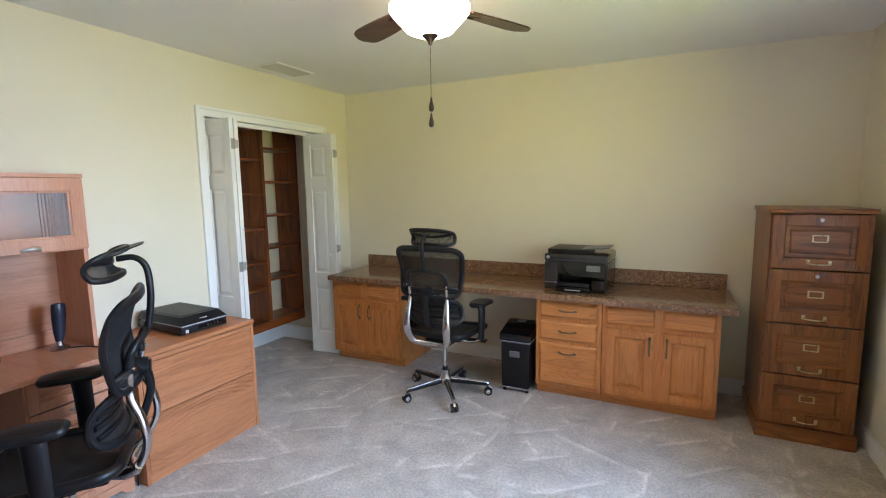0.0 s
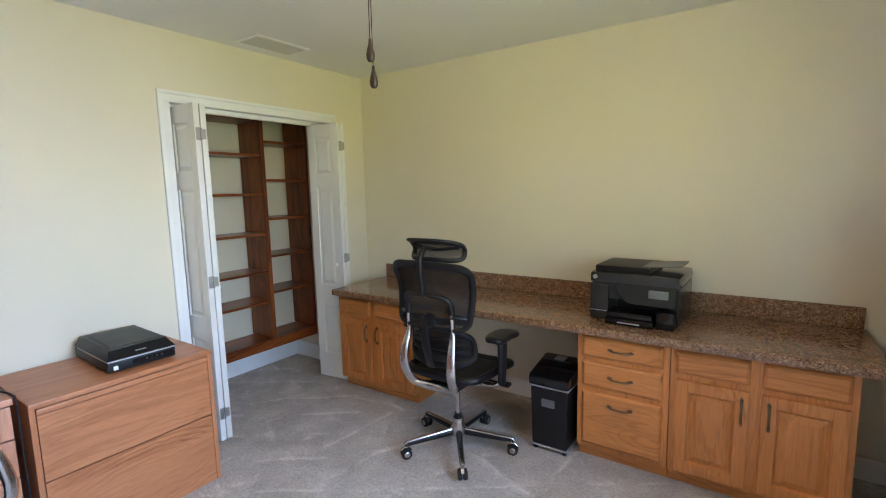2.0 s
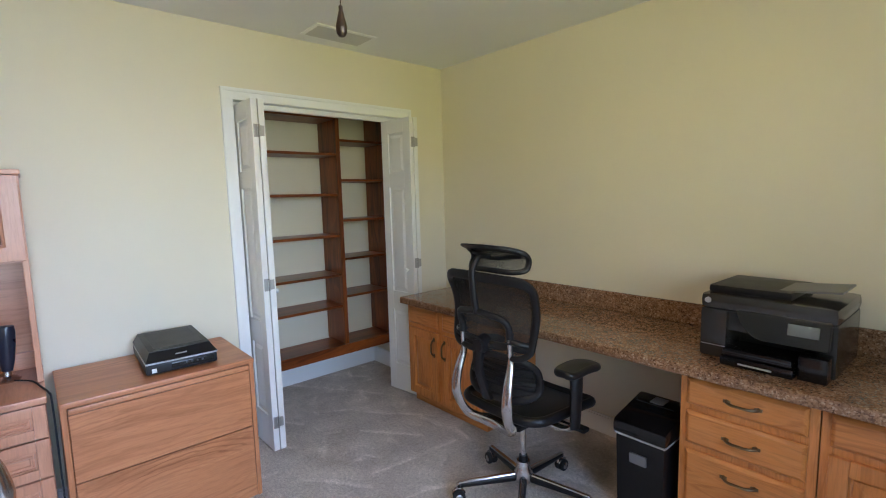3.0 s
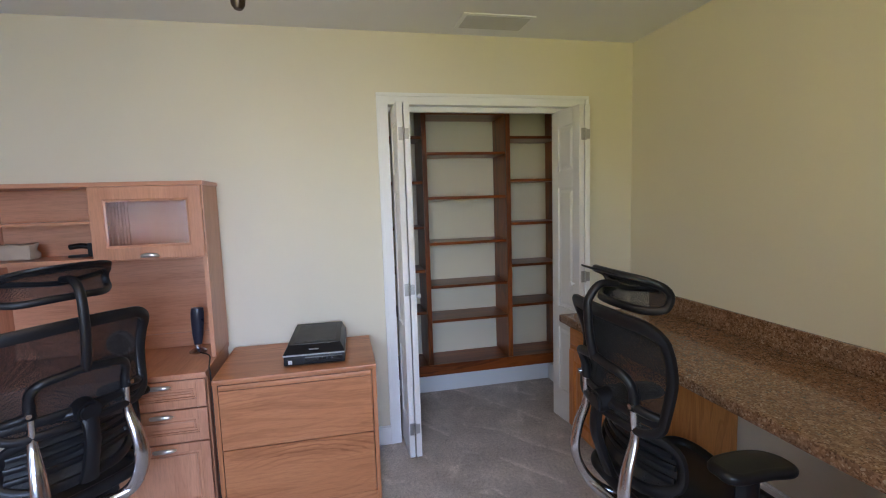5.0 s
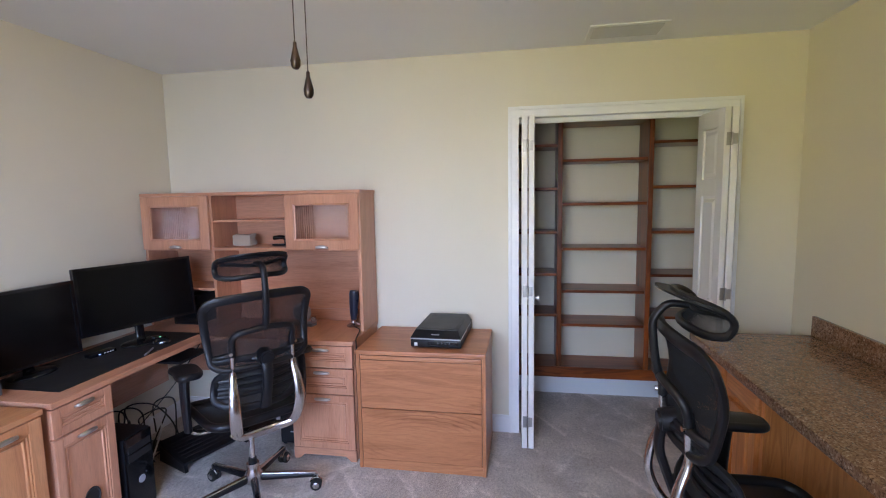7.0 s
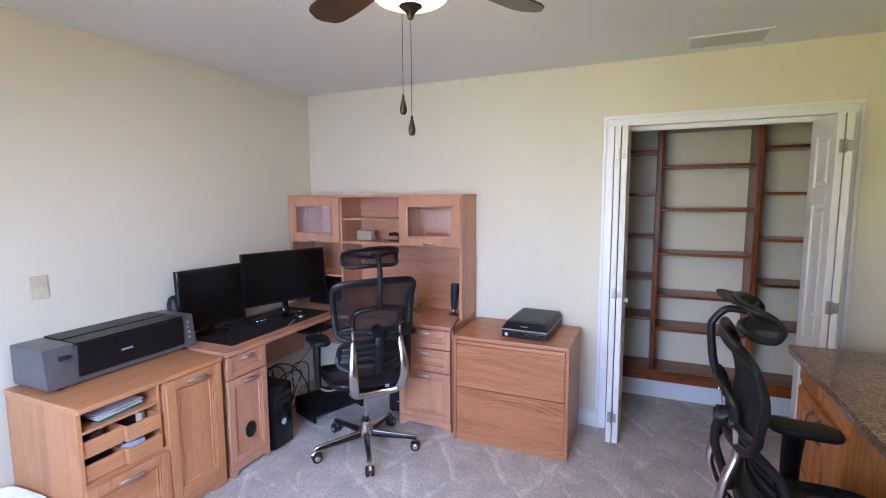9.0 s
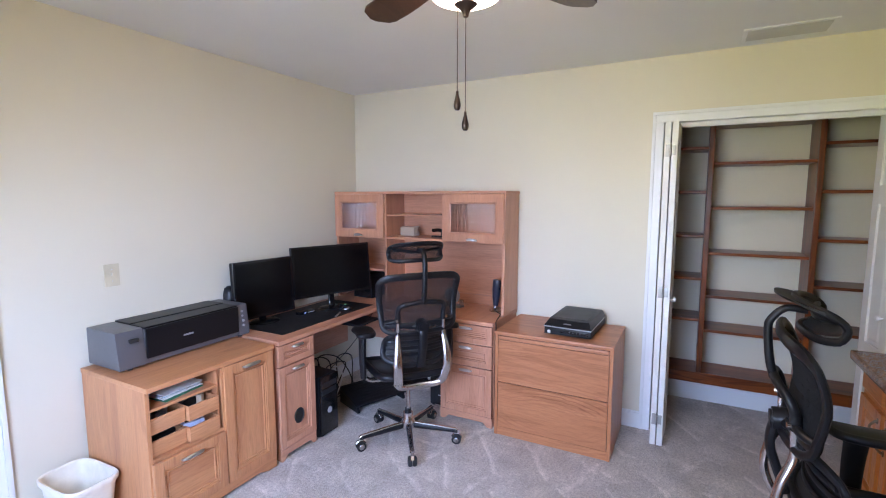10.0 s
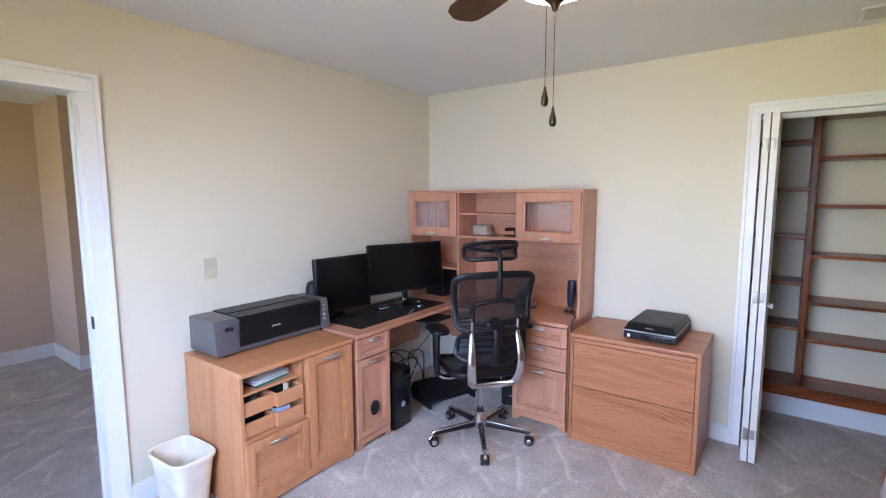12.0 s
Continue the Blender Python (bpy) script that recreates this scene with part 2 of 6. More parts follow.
# ---- building blocks ----
def box(bm, lo, hi, bev=0.0, m=None):
    """A box between two corners with rounded edges."""
    (x0, y0, z0), (x1, y1, z1) = lo, hi
    c, s = Vector(((x0 + x1) / 2, (y0 + y1) / 2, (z0 + z1) / 2)), (abs(x1 - x0), abs(y1 - y0), abs(z1 - z0))
    t = bmesh.new()
    bmesh.ops.create_cube(t, size=1, matrix=Matrix.Translation(c) @ Matrix.Diagonal((*s, 1)))
    if bev:
        bmesh.ops.bevel(t, geom=t.edges[:], offset=min(bev, min(s) * 0.45), segments=2, affect="EDGES", profile=0.7)
    merge(bm, t, m)


def merge(bm, t, m=None):
    if m is not None:
        bmesh.ops.transform(t, matrix=m, verts=t.verts[:])
    me = bpy.data.meshes.new("tmp")
    t.to_mesh(me)
    t.free()
    bm.from_mesh(me)
    bpy.data.meshes.remove(me)


def frustum(bm, lo, hi, inset, m=None):
    """A raised field: a box whose front face (low y) is smaller by inset."""
    (x0, y0, z0), (x1, y1, z1) = lo, hi
    t = bmesh.new()
    back = [t.verts.new(p) for p in ((x0, y1, z0), (x1, y1, z0), (x1, y1, z1), (x0, y1, z1))]
    i = inset
    front = [t.verts.new(p) for p in ((x0 + i, y0, z0 + i), (x1 - i, y0, z0 + i), (x1 - i, y0, z1 - i), (x0 + i, y0, z1 - i))]
    t.faces.new(front)
    t.faces.new(back[::-1])
    for a in range(4):
        c = (a + 1) % 4
        t.faces.new((back[a], back[c], front[c], front[a]))
    merge(bm, t, m)


def rod(bm, p, q, r0, r1=None, seg=14, bev=0.0):
    p, q = Vector(p), Vector(q)
    d = q - p
    t = bmesh.new()
    bmesh.ops.create_cone(t, cap_ends=True, segments=seg, radius1=r0, radius2=r0 if r1 is None else r1, depth=d.length)
    if bev:
        bmesh.ops.bevel(t, geom=[e for e in t.edges if len(e.link_faces) == 2 and any(len(f.verts) > 4 for f in e.link_faces)], offset=bev, segments=2, affect="EDGES")
    merge(bm, t, Matrix.Translation((p + q) / 2) @ d.to_track_quat("Z", "Y").to_matrix().to_4x4())


def lathe(bm, prof, centre=(0, 0, 0), seg=28, sx=1.0, sy=1.0):
    """Turns (radius, height) pairs round the z axis."""
    t = bmesh.new()
    rings = []
    for r, z in prof:
        if r < 1e-5:
            rings.append([t.verts.new((0, 0, z))])
        else:
            rings.append([t.verts.new((sx * r * math.cos(2 * math.pi * i / seg), sy * r * math.sin(2 * math.pi * i / seg), z)) for i in range(seg)])
    for a, b in zip(rings, rings[1:]):
        for i in range(seg):
            j = (i + 1) % seg
            if len(a) == 1 and len(b) == 1:
                continue
            if len(a) == 1:
                t.faces.new((a[0], b[j], b[i]))
            elif len(b) == 1:
                t.faces.new((a[i], a[j], b[0]))
            else:
                t.faces.new((a[i], a[j], b[j], b[i]))
    bmesh.ops.recalc_face_normals(t, faces=t.faces[:])
    merge(bm, t, Matrix.Translation(centre))


def smooth_path(pts, steps=6, closed=False):
    """A Catmull-Rom curve through the points."""
    p = [Vector(a) for a in pts]
    n = len(p)
    out = []
    for i in range(n if closed else n - 1):
        a = p[(i - 1) % n] if closed or i else p[0] * 2 - p[1]
        b, c = p[i], p[(i + 1) % n]
        d = p[(i + 2) % n] if closed or i + 2 < n else c * 2 - b
        for k in range(steps):
            s = k / steps
            out.append(0.5 * (2 * b + (c - a) * s + (2 * a - 5 * b + 4 * c - d) * s * s + (3 * b - a - 3 * c + d) * s ** 3))
    if not closed:
        out.append(p[-1])
    return out


def tube(bm, pts, r, seg=10, closed=False, flat=1.0, up=(0, 0, 1)):
    """A tube along points; r may be one radius or one for each end; flat squeezes it across."""
    t = bmesh.new()
    n = len(pts)
    rings = []
    prev = None
    for i, p in enumerate(pts):
        a = pts[(i - 1) % n] if closed or i else p
        c = pts[(i + 1) % n] if closed or i < n - 1 else p
        d = (Vector(c) - Vector(a)).normalized()
        u = Vector(up) if prev is None else prev
        u = (u - d * u.dot(d))
        if u.length < 1e-4:
            u = d.orthogonal()
        u.normalize()
        prev = u
        w = d.cross(u)
        rr = r(i / max(1, n - 1)) if callable(r) else r
        rings.append([t.verts.new(Vector(p) + u * rr * flat * math.cos(2 * math.pi * k / seg) + w * rr * math.sin(2 * math.pi * k / seg)) for k in range(seg)])
    pairs = list(zip(rings, rings[1:])) + ([(rings[-1], rings[0])] if closed else [])
    for a, b in pairs:
        for k in range(seg):
            j = (k + 1) % seg
            t.faces.new((a[k], a[j], b[j], b[k]))
    if not closed:
        t.faces.new(rings[0][::-1])
        t.faces.new(rings[-1])
    bmesh.ops.recalc_face_normals(t, faces=t.faces[:])
    merge(bm, t)


def part(name, bm, mat, parent=None, label="", smooth=False):
    """Links a bmesh as one mesh object under a thing or a part."""
    me = bpy.data.meshes.new(name)
    bm.to_mesh(me)
    bm.free()
    me.materials.append(mat)
    if smooth:
        me.shade_smooth()
        me.set_sharp_from_angle(angle=radians(38))
    ob = new(name, me)
    if parent is not None:
        ob.parent = parent
    if label:
        ob["label"] = label
    return ob


def thing(name, x, y, z=0.0, rz=0.0, label="", category="", group=""):
    e = new(name)
    e.matrix_world = pose(x, y, z, 0, 0, rz)
    e.empty_display_size = 0.1
    return tagged(e, label, category, group)


def boxes(name, mat, parent, items, bev=0.002, label=""):
    bm = bmesh.new()
    for lo, hi in items:
        box(bm, lo, hi, bev)
    return part(name, bm, mat, parent, label)


def setting(name, mat, items, label, category, bev=0.0):
    return tagged(boxes(name, mat, None, items, bev), label, category, kind="structure")


# ---- the shell of the rooms ----
XE, YN, YS, ZC, T = 3.99, 3.985, -0.05, 2.44, 0.12
setting("floor", CARPET, [((-0.82, -0.17, -0.1), (4.11, 4.11, 0)), ((0.38, -3.4, -0.1), (5.02, -0.17, 0))], "greige cut-pile carpet with vacuum marks", "floor")
setting("ceiling", CEIL, [((-0.82, -0.17, ZC), (4.11, 4.11, ZC + 0.12)), ((0.38, -3.4, ZC), (5.02, -0.17, ZC + 0.12))], "flat white painted ceiling", "ceiling")
setting("wall_west", WALL, [((-T, YS - T, 0), (0, 2.382, ZC)), ((-T, 3.618, 0), (0, YN, ZC)), ((-T, 2.382, 2.053), (0, 3.618, ZC))], "pale cream painted wall with a closet opening", "wall")
setting("wall_north", WALL, [((-0.82, YN, 0), (XE + T, YN + T, ZC))], "pale cream painted wall behind the counter", "wall")
WY0, WY1, WZ0, WZ1 = 0.9, 2.5, 0.8, 2.1
setting("wall_east", WALL, [((XE, YS - T, 0), (XE + T, WY0, ZC)), ((XE, WY1, 0), (XE + T, YN, ZC)), ((XE, WY0, 0), (XE + T, WY1, WZ0)), ((XE, WY0, WZ1), (XE + T, WY1, ZC))], "pale cream painted wall with a window", "wall")
DX0, DX1, DZ = 2.577, 3.39, 2.037
setting("wall_south", WALL, [((0, YS - T, 0), (DX0 - 0.018, YS, ZC)), ((DX1 + 0.018, YS - T, 0), (XE, YS, ZC)), ((DX0 - 0.018, YS - T, DZ + 0.018), (DX1 + 0.018, YS, ZC))], "pale cream painted wall with a doorway", "wall")
setting("closet_wall_back", WALL, [((-0.82, 2.13, 0), (-0.70, YN, ZC))], "pale cream painted closet back wall", "wall")
setting("closet_wall_south", WALL, [((-0.70, 2.13, 0), (-T, 2.25, ZC))], "pale cream painted closet side wall", "wall")
setting("closet_wall_north", WALL, [((-0.70, 3.72, 0), (-T, YN, ZC))], "pale cream painted closet side wall", "wall")
HY = YS - T
setting("hall_wall_north", HALL, [((0.38, HY - 0.012, 0), (DX0 - 0.02, HY, ZC)), ((DX1 + 0.02, HY - 0.012, 0), (5.02, HY, ZC)), ((DX0 - 0.02, HY - 0.012, DZ + 0.02), (DX1 + 0.02, HY, ZC))], "tan painted hall wall", "wall")
setting("hall_wall_south", HALL, [((1.95, -3.4, 0), (5.02, -3.28, ZC))], "tan painted hall wall", "wall")
setting("hall_wall_corner", HALL, [((1.83, -3.4, 0), (1.95, -2.57, ZC)), ((0.5, -2.69, 0), (1.83, -2.57, ZC))], "tan painted hall wall with an outer corner", "wall")
setting("hall_wall_west", HALL, [((0.38, -2.69, 0), (0.5, HY - 0.012, ZC))], "tan painted hall wall", "wall")
# this wall's opening is added out of view to let light into the hall
setting("hall_wall_east", HALL, [((4.9, -3.28, 0), (5.02, -2.9, ZC)), ((4.9, -1.0, 0), (5.02, HY - 0.012, ZC)), ((4.9, -2.9, 0), (5.02, -1.0, 0.7)), ((4.9, -2.9, 2.1), (5.02, -1.0, ZC))], "tan painted hall wall, unseen, with an added window", "wall")


def lawn():
    m, n, l, b = material("sunlit_lawn", (0.09, 0.16, 0.03), 0.9)
    v = coords(n, l)
    f = noise_tex(n, l, v, 30.0, 4.0)
    g = noise_tex(n, l, v, 0.6, 3.0)
    c = ramp(n, l, f, [(0.3, (0.19, 0.18, 0.012)), (0.7, (0.3, 0.275, 0.025))])
    l.new(mix(n, l, 0.4, c, ramp(n, l, g, [(0.3, (0.7, 0.75, 0.6)), (0.7, (1.1, 1.1, 1.0))]), "MULTIPLY"), b.inputs["Base Color"])
    bm = bmesh.new()
    bmesh.ops.create_grid(bm, x_segments=8, y_segments=8, size=400, matrix=Matrix.Translation((0, 0, -0.3)))
    tagged(part("ground", bm, m), "sunlit green lawn around the house", "lawn", kind="structure")


lawn()


def run(name, items, label="white painted baseboard"):
    """A baseboard or casing made of flat boards with a small rounded lip."""
    bm = bmesh.new()
    for lo, hi in items:
        box(bm, lo, hi, 0.004)
    return tagged(part(name, bm, WHITE), label, "trim", kind="structure")


BH, BT = 0.105, 0.014
run("baseboard_west", [((0, YS, 0), (BT, 2.335, BH)), ((0, 3.665, 0), (BT, YN, BH)), ((0, YS, BH), (0.009, 2.335, BH + 0.012)), ((0, 3.665, BH), (0.009, YN, BH + 0.012))])
run("baseboard_north", [((BT, YN - BT, 0), (XE, YN, BH)), ((BT, YN - 0.009, BH), (XE, YN, BH + 0.012))])
run("baseboard_east", [((XE - BT, YS, 0), (XE, YN - BT, BH)), ((XE - 0.009, YS, BH), (XE, YN - BT, BH + 0.012))])
run("baseboard_south", [((BT, YS, 0), (2.50, YS + BT, BH)), ((3.465, YS, 0), (XE - BT, YS + BT, BH)), ((BT, YS, BH), (2.50, YS + 0.009, BH + 0.012))])
run("baseboard_closet", [((-0.70, 2.25, 0), (-0.70 + BT, 3.72, BH + 0.03)), ((-0.70, 3.72 - BT, 0), (-T, 3.72, BH + 0.03)), ((-0.70, 2.25, 0), (-T, 2.25 + BT, BH + 0.03))])
run("baseboard_hall", [((1.95, -3.28, 0), (4.9, -3.266, 0.13)), ((1.95, -3.266, 0), (1.964, -2.556, 0.13)), ((0.5, -2.57, 0), (1.95, -2.556, 0.13))])


def casing(name, wall_axis, at, out, a0, a1, top, w=0.066, label="white painted door casing"):
    """Profiled casing round an opening: a flat board with a thicker outer edge."""
    bm = bmesh.new()

    def put(lo_a, hi_a, lo_z, hi_z, depth):
        if wall_axis == "x":
            box(bm, (min(at, at + out * depth), lo_a, lo_z), (max(at, at + out * depth), hi_a, hi_z), 0.003)
        else:
            box(bm, (lo_a, min(at, at + out * depth), lo_z), (hi_a, max(at, at + out * depth), hi_z), 0.003)
    e = 0.02
    put(a0 - w + e, a0, 0, top, 0.012)
    put(a1, a1 + w - e, 0, top, 0.012)
    put(a0 - w + e, a1 + w - e, top, top + w - e, 0.012)
    put(a0 - w, a0 - w + e, 0, top + w - e, 0.019)
    put(a1 + w - e, a1 + w, 0, top + w - e, 0.019)
    put(a0 - w, a1 + w, top + w - e, top + w, 0.019)
    return tagged(part(name, bm, WHITE), label, "trim", kind="structure")


casing("trim_closet", "x", 0.0, 1, 2.40, 3.60, 2.035, label="white painted closet casing")
casing("trim_door", "y", YS, 1, DX0, DX1, DZ, 0.085, label="white painted doorway casing")
run("door_jamb_lining", [((DX0 - 0.018, HY, 0), (DX0, YS, DZ)), ((DX1, HY, 0), (DX1 + 0.018, YS, DZ)), ((DX0 - 0.018, HY, DZ), (DX1 + 0.018, YS, DZ + 0.018)),
                         ((DX0, -0.13, 0), (DX0 + 0.012, -0.10, DZ - 0.012)), ((DX1 - 0.012, -0.13, 0), (DX1, -0.10, DZ - 0.012))], "white painted door jamb with stop")
run("closet_jamb_lining", [((-T, 2.382, 0), (0, 2.40, 2.035)), ((-T, 3.60, 0), (0, 3.618, 2.035)), ((-T, 2.382, 2.035), (0, 3.618, 2.053)), ((-0.075, 2.40, 2.005), (-0.045, 3.60, 2.035))], "white painted closet jamb with bifold track")


def window(name, x, y0, y1, z0, z1):
    """A pair of double-hung sashes in a white frame."""
    w = thing(name, x, y0, z0, 0, "white twin double-hung window, clear glass", "window")
    w["kind"] = "structure"
    W, H, f = y1 - y0, z1 - z0, 0.05
    boxes("window_frame", WHITE, w, [((0, 0, 0), (T, f, H)), ((0, W - f, 0), (T, W, H)), ((0, f, H - f), (T, W - f, H)), ((0, f, 0), (T, W - f, f)), ((0.02, W / 2 - 0.04, f), (T, W / 2 + 0.04, H - f))], 0.003)
    for k in (0, 1):
        a = f if k == 0 else W / 2 + 0.04
        b = W / 2 - 0.04 if k == 0 else W - f
        for u in (0, 1):
            c, d = (f, H / 2 + 0.02) if u == 0 else (H / 2 - 0.02, H - f)
            xx = 0.05 if u == 0 else 0.08
            boxes("sash", WHITE, w, [((xx, a, c), (xx + 0.028, a + 0.04, d)), ((xx, b - 0.04, c), (xx + 0.028, b, d)), ((xx, a + 0.04, d - 0.04), (xx + 0.028, b - 0.04, d)), ((xx, a + 0.04, c), (xx + 0.028, b - 0.04, c + 0.04))], 0.002)
    return w


window("window_1", XE, WY0, WY1, WZ0, WZ1)
# unseen, added to carry the hall's light
window("hall_added_window", 4.9, -2.9, -1.0, 0.7, 2.1)
casing_bm = bmesh.new()
for lo, hi in (((XE - 0.016, WY0 - 0.07, WZ0), (XE, WY0, WZ1)), ((XE - 0.016, WY1, WZ0), (XE, WY1 + 0.07, WZ1)), ((XE - 0.016, WY0 - 0.07, WZ1), (XE, WY1 + 0.07, WZ1 + 0.07)), ((XE - 0.05, WY0 - 0.09, WZ0 - 0.03), (XE, WY1 + 0.09, WZ0)), ((XE - 0.016, WY0 - 0.07, WZ0 - 0.09), (XE, WY1 + 0.07, WZ0 - 0.03))):
    box(casing_bm, lo, hi, 0.003)
tagged(part("trim_window", casing_bm, WHITE), "white painted window casing and sill", "trim", kind="structure")


# ---- joinery ----
def moulded(bm, x0, x1, z0, z1, prof, cap=True):
    """A rectangular moulding: loops given as (inset, y), joined one to the next; the last one is filled or joined to the first."""
    loops = [[bm.verts.new(p) for p in ((x0 + i, y, z0 + i), (x1 - i, y, z0 + i), (x1 - i, y, z1 - i), (x0 + i, y, z1 - i))] for i, y in prof]
    pairs = list(zip(loops, loops[1:])) + ([] if cap else [(loops[-1], loops[0])])
    for a, b in pairs:
        for k in range(4):
            j = (k + 1) % 4
            bm.faces.new((a[k], a[j], b[j], b[k]))
    if cap:
        bm.faces.new(loops[-1])
    bmesh.ops.recalc_face_normals(bm, faces=bm.faces[:])


def panel_front(parent, name, x0, x1, z0, z1, yf, matz, matx, t=0.02, st=0.055, shape="raised"):
    """A cabinet front standing proud of y = yf towards lower y: stiles, rails and a field."""
    bm = bmesh.new()
    y0 = yf - t
    if shape == "slab":
        moulded(bm, x0, x1, z0, z1, [(0, yf), (0, y0 + 0.011), (0.003, y0 + 0.007), (0.012, y0 + 0.001), (0.015, y0)])
        return part(name, bm, matx, parent)
    box(bm, (x0, y0, z0), (x0 + st, yf, z1), 0.004)
    box(bm, (x1 - st, y0, z0), (x1, yf, z1), 0.004)
    box(bm, (x0 + st, y0, z0), (x1 - st, yf, z0 + st), 0.004)
    box(bm, (x0 + st, y0, z1 - st), (x1 - st, yf, z1), 0.004)
    p = part(name, bm, matz, parent)
    bm = bmesh.new()
    a, b, c, d = x0 + st - 0.001, x1 - st + 0.001, z0 + st - 0.001, z1 - st + 0.001
    g = min(0.026, (d - c) * 0.22)
    if shape == "raised":
        moulded(bm, a, b, c, d, [(0, yf - 0.002), (0, y0 + 0.003), (0.005, y0 + 0.015), (0.011, y0 + 0.016), (0.013, y0 + 0.013), (0.013 + g, y0 + 0.003), (0.016 + g, y0 + 0.0025)])
    elif shape == "stepped":
        moulded(bm, a, b, c, d, [(0, yf - 0.002), (0, y0 + 0.003), (0.007, y0 + 0.011), (0.026, y0 + 0.013), (0.029, y0 + 0.007), (0.036, y0 + 0.0045)])
    else:
        moulded(bm, a, b, c, d, [(0, yf - 0.002), (0, y0 + 0.01), (0.003, y0 + 0.004), (0.008, y0 + 0.004), (0.01, y0 + 0.011), (0.015, y0 + 0.011), (0.017, y0 + 0.007), (0.021, y0 + 0.007), (0.025, y0 + 0.012)])
    part("panel", bm, matz if d - c > (b - a) * 0.8 else matx, p)
    return p


def bow_pull(parent, x, z, yf, length=0.1, upright=False, mat=None, rise=0.028, r=0.0055):
    """A bowed pull with flared feet."""
    bm = bmesh.new()
    h = length / 2
    prof = [(-h, 0.0), (-h * 0.92, rise * 0.45), (-h * 0.55, rise), (0, rise * 1.06), (h * 0.55, rise), (h * 0.92, rise * 0.45), (h, 0.0)]
    pts = [(x, yf - o, z + u) if upright else (x + u, yf - o, z) for u, o in prof]
    tube(bm, smooth_path(pts, 4), lambda s: r * (1.0 + 0.5 * abs(2 * s - 1) ** 3), 8, up=(1, 0, 0) if upright else (0, 0, 1))
    for u in (-h, h):
        c = (x, yf, z + u) if upright else (x + u, yf, z)
        e = (0.006, 0.013) if upright else (0.013, 0.006)
        box(bm, (c[0] - e[0], yf - 0.005, c[2] - e[1]), (c[0] + e[0], yf, c[2] + e[1]), 0.0025)
    return part("handle", bm, mat or ANTIQUE, parent, "antique brass bow pull" if mat is None else "", True)


def base_cabinet(x0, x1, doors, label, top=0.73):
    """An oak base cabinet, face frame to the south."""
    w = x1 - x0
    c = thing("base_cabinet", x0, 3.43, 0, 0, label, "cabinet", "cabinets under the counter")
    d = YN - 3.43 - 0.02
    for nm, lo, hi in (("side_panel", (0, 0.02, 0.075), (0.018, d, top)), ("side_panel", (w - 0.018, 0.02, 0.075), (w, d, top)), ("back_panel", (0.018, d - 0.01, 0.075), (w - 0.018, d, top)), ("bottom_panel", (0.018, 0.02, 0.075), (w - 0.018, d - 0.01, 0.093)), ("top_panel", (0.018, 0.02, top - 0.02), (w - 0.018, d - 0.01, top))):
        boxes(nm, OAKZ, c, [(lo, hi)], 0.001)
    boxes("plinth", OAKX, c, [((0.0, 0.05, 0), (w, 0.066, 0.075)), ((0, 0.066, 0), (0.018, d, 0.075)), ((w - 0.018, 0.066, 0), (w, d, 0.075))], 0.001)
    fr = [((0, 0, 0.075), (0.035, 0.02, top)), ((w - 0.035, 0, 0.075), (w, 0.02, top)), ((0.035, 0, 0.075), (w - 0.035, 0.02, 0.1)), ((0.035, 0, top - 0.03), (w - 0.035, 0.02, top))]
    if doors:
        fr += [((w / 2 - 0.03, 0, 0.1), (w / 2 + 0.03, 0.02, top - 0.03)), ((0.035, 0, 0.545), (w / 2 - 0.03, 0.02, 0.595)), ((w / 2 + 0.03, 0, 0.545), (w - 0.035, 0.02, 0.595))]
    else:
        fr += [((0.035, 0, 0.56), (w - 0.035, 0.02, 0.605)), ((0.035, 0, 0.395), (w - 0.035, 0.02, 0.44))]
    boxes("face_frame", OAKZ, c, fr, 0.0015)
    if doors:
        for k, (a, b) in enumerate(((0.026, w / 2 - 0.024), (w / 2 + 0.024, w - 0.026))):
            panel_front(c, "false_drawer", a, b, 0.59, 0.706, -0.0005, OAKZ, OAKX, shape="slab")
            p = panel_front(c, "door", a, b, 0.09, 0.562, -0.0005, OAKZ, OAKX)
            bow_pull(p, b - 0.028 if k == 0 else a + 0.028, 0.465, -0.0205, 0.11, True)
    else:
        for z0, z1 in ((0.597, 0.706), (0.43, 0.568), (0.1, 0.402)):
            p = panel_front(c, "drawer_front", 0.028, w - 0.028, z0, z1, -0.0005, OAKZ, OAKX, shape="slab")
            bow_pull(p, w / 2, (z0 + z1) / 2 if z1 - z0 < 0.2 else z1 - 0.06, -0.0205, 0.105)
    return c


base_cabinet(0.21, 0.915, True, "honey oak base cabinet with two raised-panel doors beside the closet")
base_cabinet(2.068, 2.525, False, "honey oak base cabinet with three drawers")
base_cabinet(2.529, 3.233, True, "honey oak base cabinet with two raised-panel doors")


def counter():
    c = thing("countertop", 0.213, 3.355, 0.73, 0, "speckled brown granite-look countertop with backsplash on oak cabinets", "countertop")
    bm = bmesh.new()
    box(bm, (0.0, 0.0, 0.0), (3.103, YN - 3.355 - 0.002, 0.045), 0.012)
    part("worktop", bm, GRANITE, c)
    bm = bmesh.new()
    box(bm, (0.018, YN - 3.355 - 0.024, 0.046), (3.088, YN - 3.355 - 0.002, 0.155), 0.006)
    part("backsplash", bm, GRANITE, c)
    boxes("batten", OAKX, c, [((0.705, 0.3, -0.02), (1.852, 0.33, -0.001))], 0.001)


counter()


